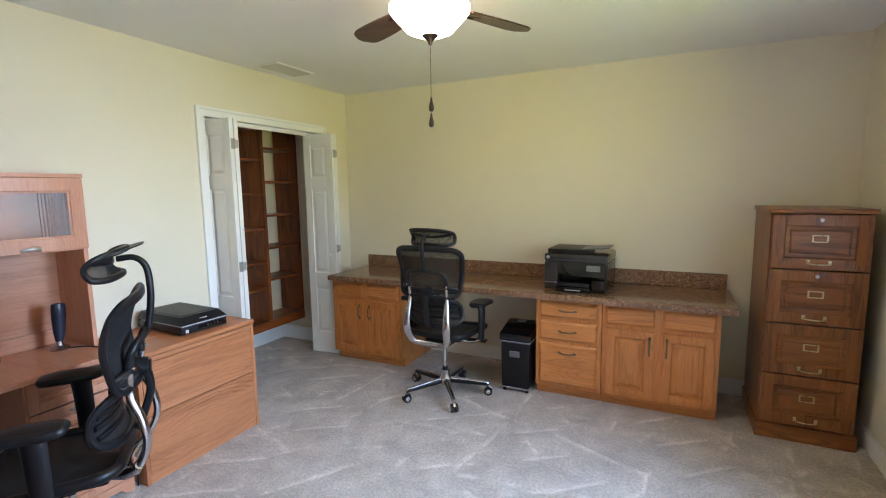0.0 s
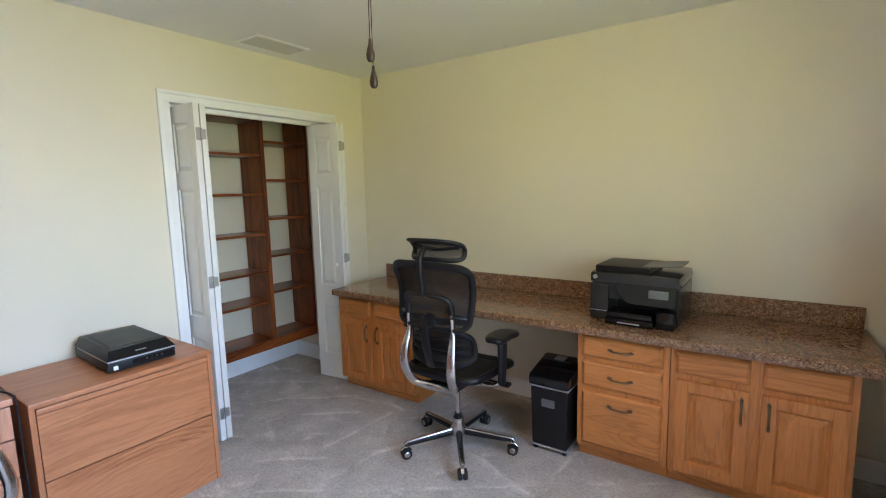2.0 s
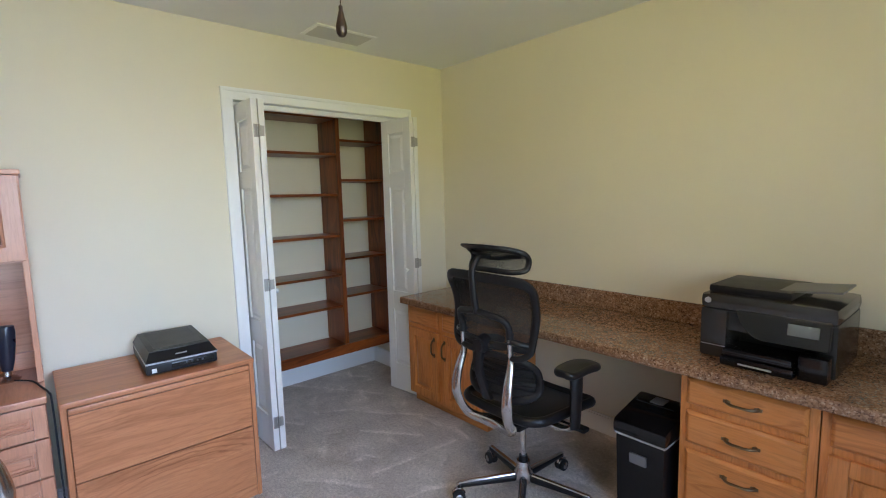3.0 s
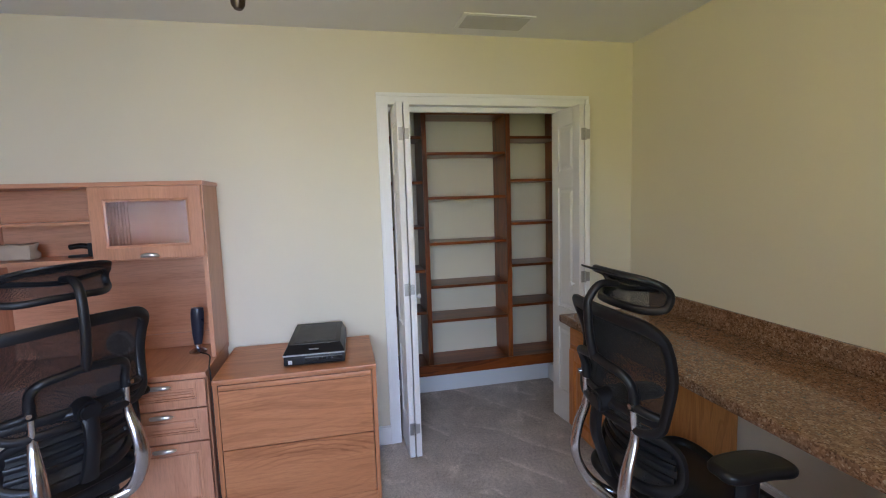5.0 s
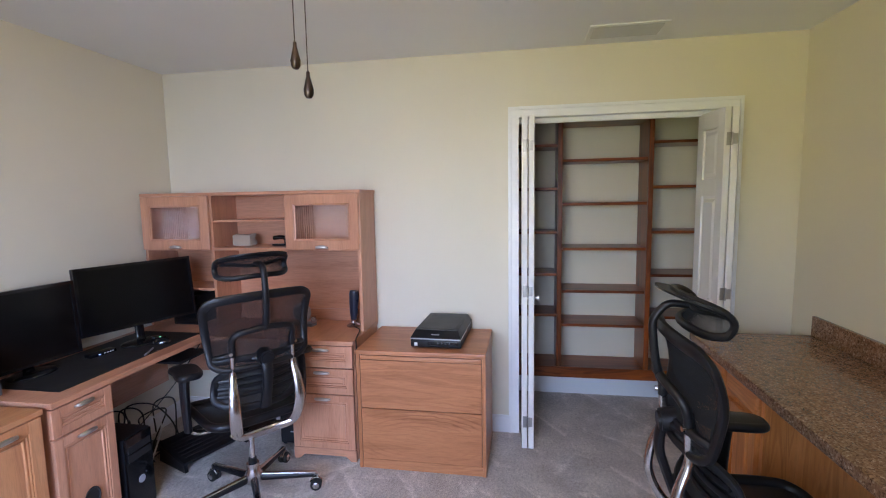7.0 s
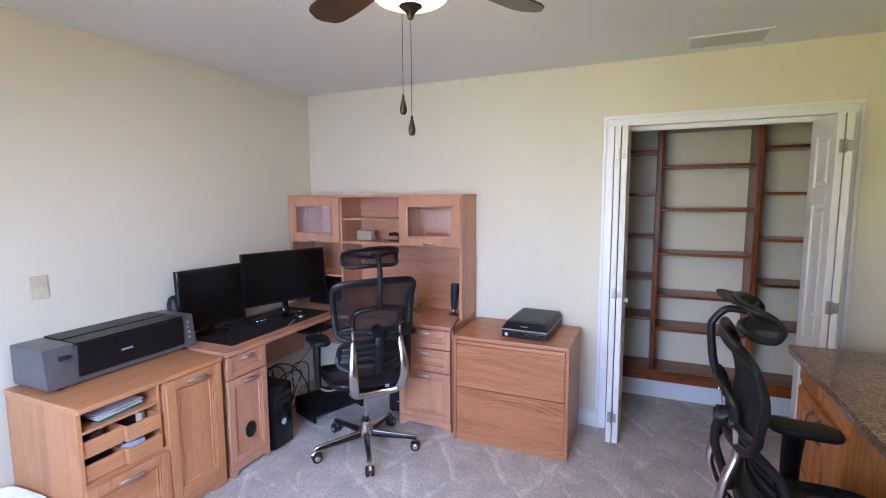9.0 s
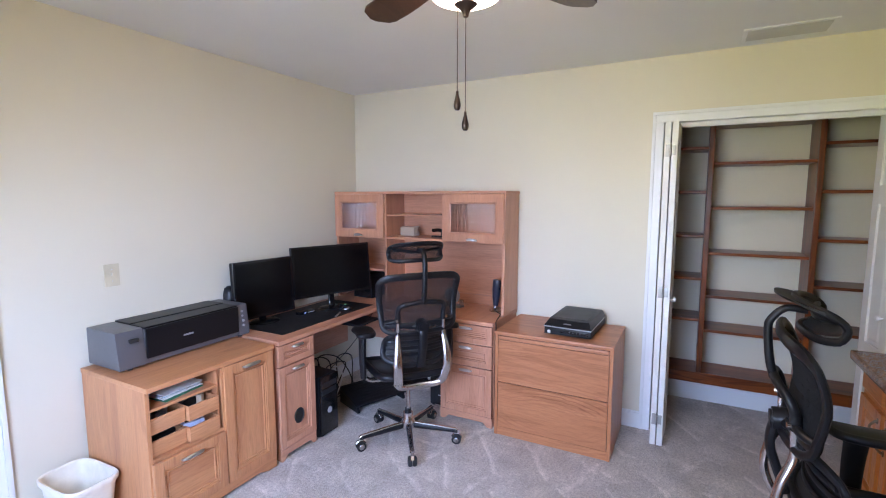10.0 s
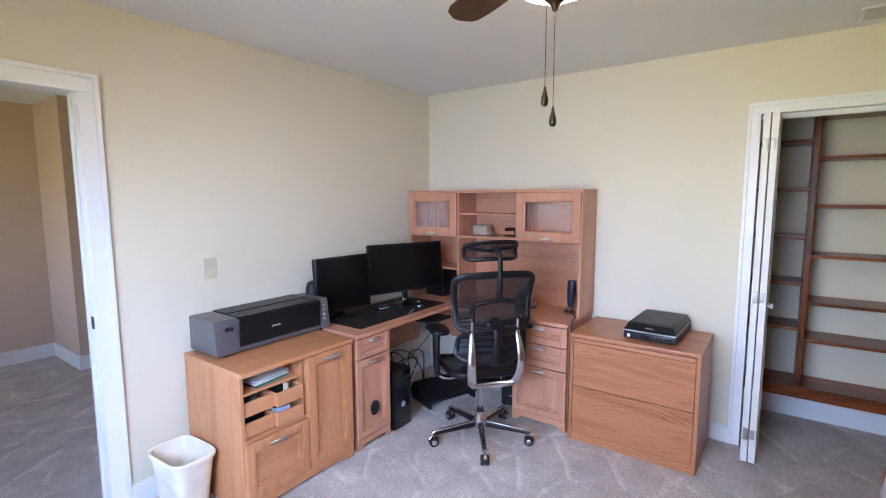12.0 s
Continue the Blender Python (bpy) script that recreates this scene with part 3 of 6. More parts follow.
def tall_file():
    """Four-drawer file cabinet in dark oak with brass fittings."""
    w, d, h = 0.475, 0.56, 1.375
    c = thing("file_cabinet", 3.44, 3.396, 0, 0, "tall dark oak four-drawer file cabinet with brass label holders", "file cabinet")
    boxes("side_panel", DARKZ, c, [((0.004, 0.012, 0.09), (0.024, d, h - 0.025))], 0.002)
    boxes("body", DARKZ, c, [((w - 0.024, 0.012, 0.09), (w - 0.004, d, h - 0.025)), ((0.024, d - 0.012, 0.09), (w - 0.024, d, h - 0.025)), ((0.024, 0.02, 0.09), (w - 0.024, d - 0.012, 0.1))], 0.002)
    boxes("top", DARKX, c, [((-0.008, -0.008, h - 0.025), (w + 0.008, d, h))], 0.008)
    boxes("plinth", DARKX, c, [((-0.006, -0.012, 0), (w + 0.006, d, 0.09))], 0.006)
    z = 0.1
    hs = (0.308, 0.308, 0.318, 0.318)
    for k, dh in enumerate(hs):
        z1 = z + dh - 0.008
        p = panel_front(c, "drawer", 0.012, w - 0.012, z, z1, 0.012, DARKZ, DARKX, 0.02, 0.062, shape="stepped")
        zc = (z + z1) / 2 + 0.02
        bm = bmesh.new()
        for lo, hi in (((w / 2 - 0.038, -0.008, zc - 0.021), (w / 2 - 0.029, -0.003, zc + 0.021)), ((w / 2 + 0.029, -0.008, zc - 0.021), (w / 2 + 0.038, -0.003, zc + 0.021)), ((w / 2 - 0.029, -0.008, zc + 0.015), (w / 2 + 0.029, -0.003, zc + 0.021)), ((w / 2 - 0.029, -0.008, zc - 0.021), (w / 2 + 0.029, -0.003, zc - 0.015))):
            box(bm, lo, hi, 0.0015)
        part("label_holder", bm, BRASS, p, "brass label holder")
        zb = z + 0.04
        bm = bmesh.new()
        box(bm, (w / 2 - 0.058, -0.011, zb - 0.012), (w / 2 - 0.042, -0.008, zb + 0.014), 0.001)
        box(bm, (w / 2 + 0.042, -0.011, zb - 0.012), (w / 2 + 0.058, -0.008, zb + 0.014), 0.001)
        tube(bm, smooth_path([(w / 2 - 0.05, -0.01, zb), (w / 2 - 0.045, -0.03, zb - 0.004), (w / 2, -0.034, zb - 0.008), (w / 2 + 0.045, -0.03, zb - 0.004), (w / 2 + 0.05, -0.01, zb)], 4), 0.004, 8)
        part("handle", bm, BRASS, p, "brass bail pull", True)
        if k >= 2:
            bm = bmesh.new()
            rod(bm, (w / 2, -0.008, z1 - 0.03), (w / 2, -0.014, z1 - 0.03), 0.011, 0.009, 16)
            part("lock", bm, NICKEL, p, "round nickel lock", True)
        z += dh


tall_file()


# ---- closet ----
def closet_shelves():
    c = thing("closet_shelving", -0.69, 2.25, 0.0, 0, "dark-stained pine closet shelving, empty, on a raised deck", "shelving")
    xb, xf = 0.004, 0.29
    boxes("deck", STAINY, c, [((xb, 0.002, 0.29), (xf - 0.02, 1.466, 0.312)), ((xf - 0.02, 0.002, 0.238), (xf, 1.466, 0.316))], 0.003)
    for y0, y1 in ((0.004, 0.026), (0.415, 0.448), (1.015, 1.048), (1.444, 1.466)):
        boxes("upright", STAINZ, c, [((xb, y0, 0.318), (xf - 0.004, y1, 2.3))], 0.004)
    for z in (1.806, 1.503, 1.187, 0.882, 0.636, 2.075):
        boxes("shelf", STAINY, c, [((xb, 0.45, z - 0.02), (xf - 0.01, 1.013, z))], 0.004)
    for y0, y1 in ((0.028, 0.413), (1.05, 1.442)):
        for z in (1.914, 1.613, 1.304, 1.002, 0.705):
            boxes("shelf", STAINY, c, [((xb, y0, z - 0.02), (xf - 0.01, y1, z))], 0.004)


closet_shelves()


def bifold(name, x, y, rz_a, rz_b, side):
    """Two folded leaves of three raised panels each; side: +1 folds to the south jamb, -1 to the north jamb."""
    d = thing(name, x, y, 0.012, 0, "white six-panel bifold closet door, folded open", "door", "bifold doors of the closet")
    w, h, t = 0.295, 2.0, 0.033
    for k, ang in enumerate((rz_a, rz_b)):
        m = pose(0, 0, 0, 0, 0, ang) if k == 0 else pose(w * math.cos(radians(rz_a)), w * math.sin(radians(rz_a)) + (2 * t + 0.006 if side > 0 else -0.006), 0, 0, 0, ang)
        bm = bmesh.new()
        y0, y1 = 0.0, t
        st = 0.068
        rows = ((0.2, 0.62), (0.76, 1.52), (1.62, 1.9))
        for lo, hi in (((0, y0, 0), (st, y1, h)), ((w - st, y0, 0), (w, y1, h)), ((st, y0, 0), (w - st, y1, 0.2)), ((st, y0, 0.62), (w - st, y1, 0.76)), ((st, y0, 1.52), (w - st, y1, 1.62)), ((st, y0, 1.9), (w - st, y1, h))):
            box(bm, lo, hi, 0.003)
        bmesh.ops.transform(bm, matrix=m, verts=bm.verts[:])
        leaf = part("leaf", bm, DOORWHITE, d)
        for z0, z1 in rows:
            bm = bmesh.new()
            box(bm, (st - 0.001, y0 + 0.011, z0 - 0.001), (w - st + 0.001, y1 - 0.011, z1 + 0.001))
            frustum(bm, (st + 0.014, y0 + 0.003, z0 + 0.014), (w - st - 0.014, y0 + 0.0112, z1 - 0.014), 0.02)
            frustum(bm, (st + 0.014, -(y1 - 0.003), z0 + 0.014), (w - st - 0.014, -(y1 - 0.0112), z1 - 0.014), 0.02, Matrix.Diagonal((1, -1, 1, 1)))
            bmesh.ops.transform(bm, matrix=m, verts=bm.verts[:])
            bmesh.ops.recalc_face_normals(bm, faces=bm.faces[:])
            part("panel", bm, DOORWHITE, leaf)
        if k == 1:
            bm = bmesh.new()
            kx = 0.055
            yk = y0 if side > 0 else y1
            s = -1 if side > 0 else 1
            rod(bm, (kx, yk, 0.93), (kx, yk + s * 0.016, 0.93), 0.006, 0.006)
            rod(bm, (kx, yk + s * 0.014, 0.93), (kx, yk + s * 0.03, 0.93), 0.013, 0.016, 16, 0.003)
            bmesh.ops.transform(bm, matrix=m, verts=bm.verts[:])
            part("knob", bm, WHITE, leaf, "round white knob", True)
    tip = Vector((w * math.cos(radians(rz_a)), w * math.sin(radians(rz_a)) + (t if side > 0 else 0), 0))
    for z in (0.17, 0.98, 1.83):
        bm = bmesh.new()
        box(bm, (tip.x - 0.002, tip.y - 0.026, z - 0.035), (tip.x + 0.003, tip.y - 0.004, z + 0.035), 0.001)
        box(bm, (tip.x - 0.002, tip.y + 0.008, z - 0.028), (tip.x + 0.004, tip.y + 0.03, z + 0.028), 0.001)
        rod(bm, (tip.x + 0.004, tip.y + 0.002, z - 0.035), (tip.x + 0.004, tip.y + 0.002, z + 0.035), 0.005, 0.005, 10)
        part("hinge", bm, HINGE, d, "dull nickel hinge", True)
    return d


bifold("bifold_door", -0.075, 2.416, 0.6, 178.3, 1)
bifold("bifold_door", -0.088, 3.545, -2.5, 186.5, -1)


# ---- furniture along the west and south walls ----
def lateral_file():
    w, d, h = 0.735, 0.51, 0.705
    c = thing("lateral_file", 0.545, 1.492, 0, 90, "oak laminate two-drawer lateral file cabinet", "file cabinet")
    boxes("body", FILEZ, c, [((0, 0.004, 0), (0.02, d, h - 0.024)), ((w - 0.02, 0.004, 0), (w, d, h - 0.024)), ((0.02, d - 0.012, 0), (w - 0.02, d, h - 0.024)), ((0.02, 0.02, 0.02), (w - 0.02, d - 0.012, 0.035))], 0.002)
    boxes("top", FILEX, c, [((-0.002, -0.004, h - 0.024), (w + 0.002, d, h))], 0.006)
    boxes("kick_rail", FILEX, c, [((0.02, 0.01, 0), (w - 0.02, 0.026, 0.055))], 0.001)
    for z0, z1 in ((0.06, 0.362), (0.368, 0.648)):
        bm = bmesh.new()
        box(bm, (0.023, 0.004, z0), (w - 0.023, 0.022, z1), 0.002)
        part("drawer_front", bm, FILEX, c)
    boxes("pull_lip", FILEX, c, [((0.023, 0.0, 0.652), (w - 0.023, 0.022, 0.676))], 0.006)


lateral_file()


def fluted_glass():
    m, n, l, b = material("reeded_glass", (0.8, 0.77, 0.72), 0.1)
    b.inputs["Transmission Weight"].default_value = 1.0
    b.inputs["IOR"].default_value = 1.3
    b.inputs["Specular IOR Level"].default_value = 0.25
    return m


REEDED = fluted_glass()


def hutch_pull(parent, x, z, yf, w=0.075):
    bm = bmesh.new()
    tube(bm, smooth_path([(x - w / 2, yf, z - 0.004), (x - w * 0.4, yf - 0.014, z), (x, yf - 0.02, z + 0.003), (x + w * 0.4, yf - 0.014, z), (x + w / 2, yf, z - 0.004)], 5), lambda s: 0.003 + 0.005 * math.sin(math.pi * s), 10, flat=1.3)
    return part("handle", bm, NICKEL, parent, "arched brushed nickel pull", True)


def scalloped_foot(bm, x0, x1, yf, t, h, depth=0.03):
    """A kick board with a shaped lower edge: feet at both ends and a low arch between."""
    n = 24
    lo = []
    for i in range(n + 1):
        s = i / n
        e = min(s, 1 - s)
        z = 0.0 if e < 0.1 else depth * min(1.0, (e - 0.1) / 0.06) if e < 0.16 else depth
        lo.append((x0 + (x1 - x0) * s, z))
    t_ = bmesh.new()
    f = [t_.verts.new((x, yf, z)) for x, z in lo] + [t_.verts.new((x1, yf, h)), t_.verts.new((x0, yf, h))]
    face = t_.faces.new(f)
    r = bmesh.ops.extrude_face_region(t_, geom=[face])
    bmesh.ops.translate(t_, verts=[v for v in r["geom"] if isinstance(v, bmesh.types.BMVert)], vec=(0, t, 0))
    bmesh.ops.recalc_face_normals(t_, faces=t_.faces[:])
    merge(bm, t_)


DTOP = 0.738


def desk():
    """L-shaped desk: a long side under the hutch and a return along the south wall, each with a pedestal."""
    c = thing("corner_desk", 0.02, -0.035, 0, 0, "L-shaped maple-look laminate desk with drawer pedestals", "desk")
    W = 1.49
    # tops: the long side runs along the west wall, the return butts against it
    boxes("desktop", DESKX, c, [((0, 0, DTOP - 0.026), (0.486, W + 0.005, DTOP))], 0.004)
    boxes("return_top", DESKX, c, [((0.488, 0, DTOP - 0.026), (1.437, 0.556, DTOP))], 0.004)
    boxes("end_panel", DESKZ, c, [((0.004, W - 0.02, 0), (0.44, W, DTOP - 0.028))], 0.002)
    boxes("modesty_panel", DESKX, c, [((0.25, 0.06, 0.35), (1.16, 0.078, DTOP - 0.028)), ((0.03, 0.08, 0.35), (0.048, 1.09, DTOP - 0.028))], 0.002)
    # west pedestal, fronts to the east
    boxes("pedestal_side", DESKZ, c, [((0.01, 1.095, 0), (0.455, 1.113, DTOP - 0.028))], 0.001)
    m = pose(0.478, 1.095, 0, 0, 0, 90)
    for z0, z1 in ((0.575, 0.705), (0.415, 0.568), (0.075, 0.408)):
        p = panel_front(c, "drawer", 0.003, 0.392, z0, z1, 0.02, DESKZ, DESKX, 0.02, 0.04, shape="bead")
        hutch_pull(p, 0.2, z1 - 0.022, 0.0, 0.095)
        p.matrix_local = m
    bm = bmesh.new()
    scalloped_foot(bm, 0.0, 0.395, 0.004, 0.018, 0.07)
    k = part("kick_board", bm, DESKX, c)
    k.matrix_local = m
    # south pedestal, fronts to the north
    boxes("pedestal_side", DESKZ, c, [((1.148, 0.02, 0), (1.166, 0.528, DTOP - 0.028)), ((1.416, 0.02, 0), (1.434, 0.528, DTOP - 0.028))], 0.001)
    m2 = pose(1.436, 0.55, 0, 0, 0, 180)
    p = panel_front(c, "drawer", 0.0, 0.289, 0.58, 0.705, 0.02, DESKZ, DESKX, 0.02, 0.04, shape="bead")
    hutch_pull(p, 0.145, 0.685, 0.0, 0.085)
    p.matrix_local = m2
    p = panel_front(c, "cabinet_door", 0.0, 0.289, 0.075, 0.572, 0.02, DESKZ, DESKX, 0.02, 0.04, shape="bead")
    hutch_pull(p, 0.145, 0.548, 0.0, 0.085)
    bm = bmesh.new()
    tube(bm, [(0.145 + 0.036 * math.cos(a), -0.0005, 0.235 + 0.045 * math.sin(a)) for a in [2 * math.pi * i / 24 for i in range(24)]], 0.004, 6, True)
    # black disc: the hole's shade as colour, the door isn't cut
    disc = bmesh.new()
    lathe(disc, [(0, 0.0), (0.036, 0.0), (0.036, 0.004), (0, 0.004)], (0, 0, 0), 24)
    merge(bm, disc, pose(0.145, 0.0055, 0.235, 90, 0, 0) @ Matrix.Diagonal((1, 1.25, 1, 1)))
    part("vent_rim_and_shade", bm, RUBBER, p, "oval vent rim with a black disc for the hole's shade")
    p.matrix_local = m2
    bm = bmesh.new()
    scalloped_foot(bm, 0.0, 0.289, 0.004, 0.018, 0.07)
    k = part("kick_board", bm, DESKX, c)
    k.matrix_local = m2
    # sliding tray under the return
    boxes("keyboard_tray", BLACK, c, [((0.5, 0.36, 0.655), (0.74, 0.585, 0.67))], 0.003, "black sliding keyboard tray")
    return c


desk()


def hutch():
    h0, h1, d, W = 0.0, 0.872, 0.285, 1.488
    c = thing("desk_hutch", 0.30, -0.03, DTOP + 0.002, 90, "maple-look desk hutch with reeded glass doors on the desk", "hutch")
    # local x runs along the wall, low y is the front
    boxes("side_panel", DESKZ, c, [((0, 0.004, 0), (0.02, d, h1 - 0.02))], 0.002)
    boxes("side_panel", DESKZ, c, [((W - 0.02, 0.004, 0), (W, d, h1 - 0.02))], 0.002)
    boxes("top", DESKX, c, [((-0.006, -0.006, h1 - 0.02), (W + 0.006, d, h1))], 0.004)
    boxes("back_panel", DESKX, c, [((0.02, d - 0.012, 0.0), (W - 0.02, d - 0.004, h1 - 0.02))], 0.0)
    boxes("divider", DESKZ, c, [((0.481, 0.01, 0), (0.499, d - 0.012, 0.5)), ((0.481, 0.01, 0.52), (0.499, d - 0.012, h1 - 0.02))], 0.001)
    boxes("divider", DESKZ, c, [((0.998, 0.01, 0.52), (1.016, d - 0.012, h1 - 0.02))], 0.001)
    boxes("bottom_shelf", DESKX, c, [((0.02, 0.006, 0.502), (W - 0.02, d - 0.012, 0.52))], 0.001)
    boxes("middle_shelf", DESKX, c, [((0.499, 0.02, 0.682), (0.998, d - 0.012, 0.694))], 0.001)
    boxes("low_shelf", DESKX, c, [((0.02, 0.03, 0.235), (0.481, d - 0.012, 0.251))], 0.001)
    boxes("back_rail", DESKX, c, [((0.499, d - 0.03, 0.0), (W - 0.02, d - 0.012, 0.075))], 0.002)
    for x0, x1 in ((0.004, 0.486), (1.008, 1.484)):
        bm = bmesh.new()
        s, z0, z1 = 0.062, 0.508, h1 - 0.022
        moulded(bm, x0, x1, z0, z1, [(0, 0.003), (0, -0.014), (0.003, -0.016), (s - 0.004, -0.016), (s, -0.012), (s + 0.007, -0.01), (s + 0.007, 0.003)], False)
        p = part("glass_door", bm, DESKZ, c)
        bm = bmesh.new()
        n = 26
        a, b = x0 + s + 0.004, x1 - s - 0.004
        row = []
        for i in range(n * 4 + 1):
            x = a + (b - a) * i / (n * 4)
            y = -0.004 - 0.0024 * abs(math.sin(math.pi * i / 4))
            row.append((bm.verts.new((x, y, z0 + s + 0.002)), bm.verts.new((x, y, z1 - s - 0.002)), bm.verts.new((x, 0.001, z0 + s + 0.002)), bm.verts.new((x, 0.001, z1 - s - 0.002))))
        for q, r in zip(row, row[1:]):
            bm.faces.new((q[0], r[0], r[1], q[1]))
            bm.faces.new((r[2], q[2], q[3], r[3]))
            bm.faces.new((q[1], r[1], r[3], q[3]))
            bm.faces.new((q[2], r[2], r[0], q[0]))
        bm.faces.new((row[0][0], row[0][1], row[0][3], row[0][2]))
        bm.faces.new((row[-1][1], row[-1][0], row[-1][2], row[-1][3]))
        part("glass_pane", bm, REEDED, p, "reeded glass pane").visible_shadow = False
        hutch_pull(p, (x0 + x1) / 2, z0 + 0.018, -0.016)
    return c


hutch()


def credenza():
    """Open-fronted printer stand: organiser bay and drawer on one side, tall door on the other."""
    w, d, h = 0.705, 0.55, 0.733
    c = thing("credenza", 2.197, 0.515, 0, 180, "maple-look laminate credenza with organiser trays and a tall door", "credenza")
    boxes("side_panel", STANDZ, c, [((0, 0.02, 0), (0.018, d, h - 0.024))], 0.002)
    boxes("side_panel", STANDZ, c, [((w - 0.018, 0.02, 0), (w, d, h - 0.024))], 0.002)
    boxes("top", STANDX, c, [((-0.004, -0.004, h - 0.024), (w + 0.004, d, h))], 0.005)
    boxes("back_panel", STANDX, c, [((0.018, d - 0.01, 0.05), (w - 0.018, d - 0.002, h - 0.024))], 0.0)
    boxes("divider", STANDZ, c, [((0.372, 0.01, 0.05), (0.39, d - 0.01, h - 0.024))], 0.001)
    boxes("bay_floor", STANDX, c, [((0.018, 0.012, 0.372), (0.372, d - 0.01, 0.388))], 0.001)
    boxes("bay_shelf", STANDX, c, [((0.018, 0.02, 0.61), (0.352, d - 0.1, 0.622))], 0.001)
    boxes("bay_post", STANDZ, c, [((0.352, 0.02, 0.388), (0.362, d - 0.1, h - 0.024))], 0.001)
    for z in (0.392, 0.498):
        for x0, x1, off in ((0.022, 0.186, 0.03), (0.19, 0.349, 0.005)):
            boxes("organiser_tray", STANDX, c, [((x0, off, z), (x1, off + 0.01, z + 0.072)), ((x0, off + 0.01, z), (x0 + 0.006, d - 0.12, z + 0.072)), ((x1 - 0.006, off + 0.01, z), (x1, d - 0.12, z + 0.072)), ((x0 + 0.006, off + 0.01, z), (x1 - 0.006, d - 0.12, z + 0.008))], 0.001)
    p = panel_front(c, "drawer", 0.008, 0.378, 0.07, 0.368, 0.02, STANDZ, STANDX, 0.02, 0.045, shape="bead")
    hutch_pull(p, 0.19, 0.335, 0.0, 0.11)
    p = panel_front(c, "door", 0.384, w - 0.004, 0.07, 0.704, 0.02, STANDZ, STANDX, 0.02, 0.05, shape="bead")
    hutch_pull(p, 0.55, 0.672, 0.0, 0.11)
    bm = bmesh.new()
    scalloped_foot(bm, 0.0, w, 0.008, 0.018, 0.066, 0.02)
    part("kick_board", bm, STANDX, c)
    return c


credenza()


# ---- chairs ----
def edge(u, r):
    """Half-height of a rounded square of half-size 1 and corner radius r at u."""
    o = abs(u) - (1 - r)
    return 1.0 if o <= 0 else 1 - r + math.sqrt(max(0.0, r * r - o * o))


def curved(fn, outline_n=40, r=0.3):
    """Points round a rounded square in (u, v), carried onto a surface fn(u, v)."""
    uv = []
    q = max(4, outline_n // 8)
    for cx, cy, a0 in ((1, 1, 0), (-1, 1, 90), (-1, -1, 180), (1, -1, 270)):
        for k in range(q + 1):
            a = radians(a0 + 90 * k / q)
            uv.append((cx * (1 - r) + r * math.cos(a), cy * (1 - r) + r * math.sin(a)))
        nx, ny = {(1, 1): (-1, 1), (-1, 1): (-1, -1), (-1, -1): (1, -1), (1, -1): (1, 1)}[(cx, cy)]
        p = uv[-1]
        a = radians(a0 + 90)
        e = (nx * (1 - r) + r * math.cos(a), ny * (1 - r) + r * math.sin(a))
        for k in range(1, q):
            uv.append((p[0] + (e[0] - p[0]) * k / q, p[1] + (e[1] - p[1]) * k / q))
    return [Vector(fn(u, v)) for u, v in uv], uv


def webbing(bm, fn, uv, rings=7):
    """A skin stretched inside an outline."""
    t = bmesh.new()
    grid = []
    for r in range(rings, 0, -1):
        s = r / rings
        grid.append([t.verts.new(fn(u * s, v * s)) for u, v in uv])
    mid = t.verts.new(fn(0, 0))
    n = len(uv)
    for a, b in zip(grid, grid[1:]):
        for i in range(n):
            j = (i + 1) % n
            t.faces.new((a[i], a[j], b[j], b[i]))
    for i in range(n):
        t.faces.new((grid[-1][i], grid[-1][(i + 1) % n], mid))
    merge(bm, t)


def net(name, fn, corner, n_u, n_v, parent, label, r=0.00125, steps=10):
    """A woven net of fine upright and level threads inside a rounded outline."""
    verts, faces = [], []

    def thread(points):
        for i, p in enumerate(points):
            d = (points[min(i + 1, len(points) - 1)] - points[max(i - 1, 0)]).normalized()
            a = d.cross(Vector((0, 1, 0))).normalized() * r
            b = d.cross(a).normalized() * r
            base = len(verts)
            verts.extend([p + a, p + b, p - a, p - b])
            if i:
                for k in range(4):
                    j = (k + 1) % 4
                    faces.append((base - 4 + k, base - 4 + j, base + j, base + k))
    for i in range(1, n_u):
        u = -1 + 2 * i / n_u
        e = edge(u, corner)
        thread([Vector(fn(u, e * (-1 + 2 * k / steps))) for k in range(steps + 1)])
    for i in range(1, n_v):
        v = -1 + 2 * i / n_v
        e = edge(v, corner)
        thread([Vector(fn(e * (-1 + 2 * k / steps), v)) for k in range(steps + 1)])
    me = bpy.data.meshes.new(name)
    me.from_pydata(verts, [], faces)
    me.materials.append(NET)
    ob = new(name, me)
    ob.parent = parent
    return tagged(ob, label, kind="stuff")


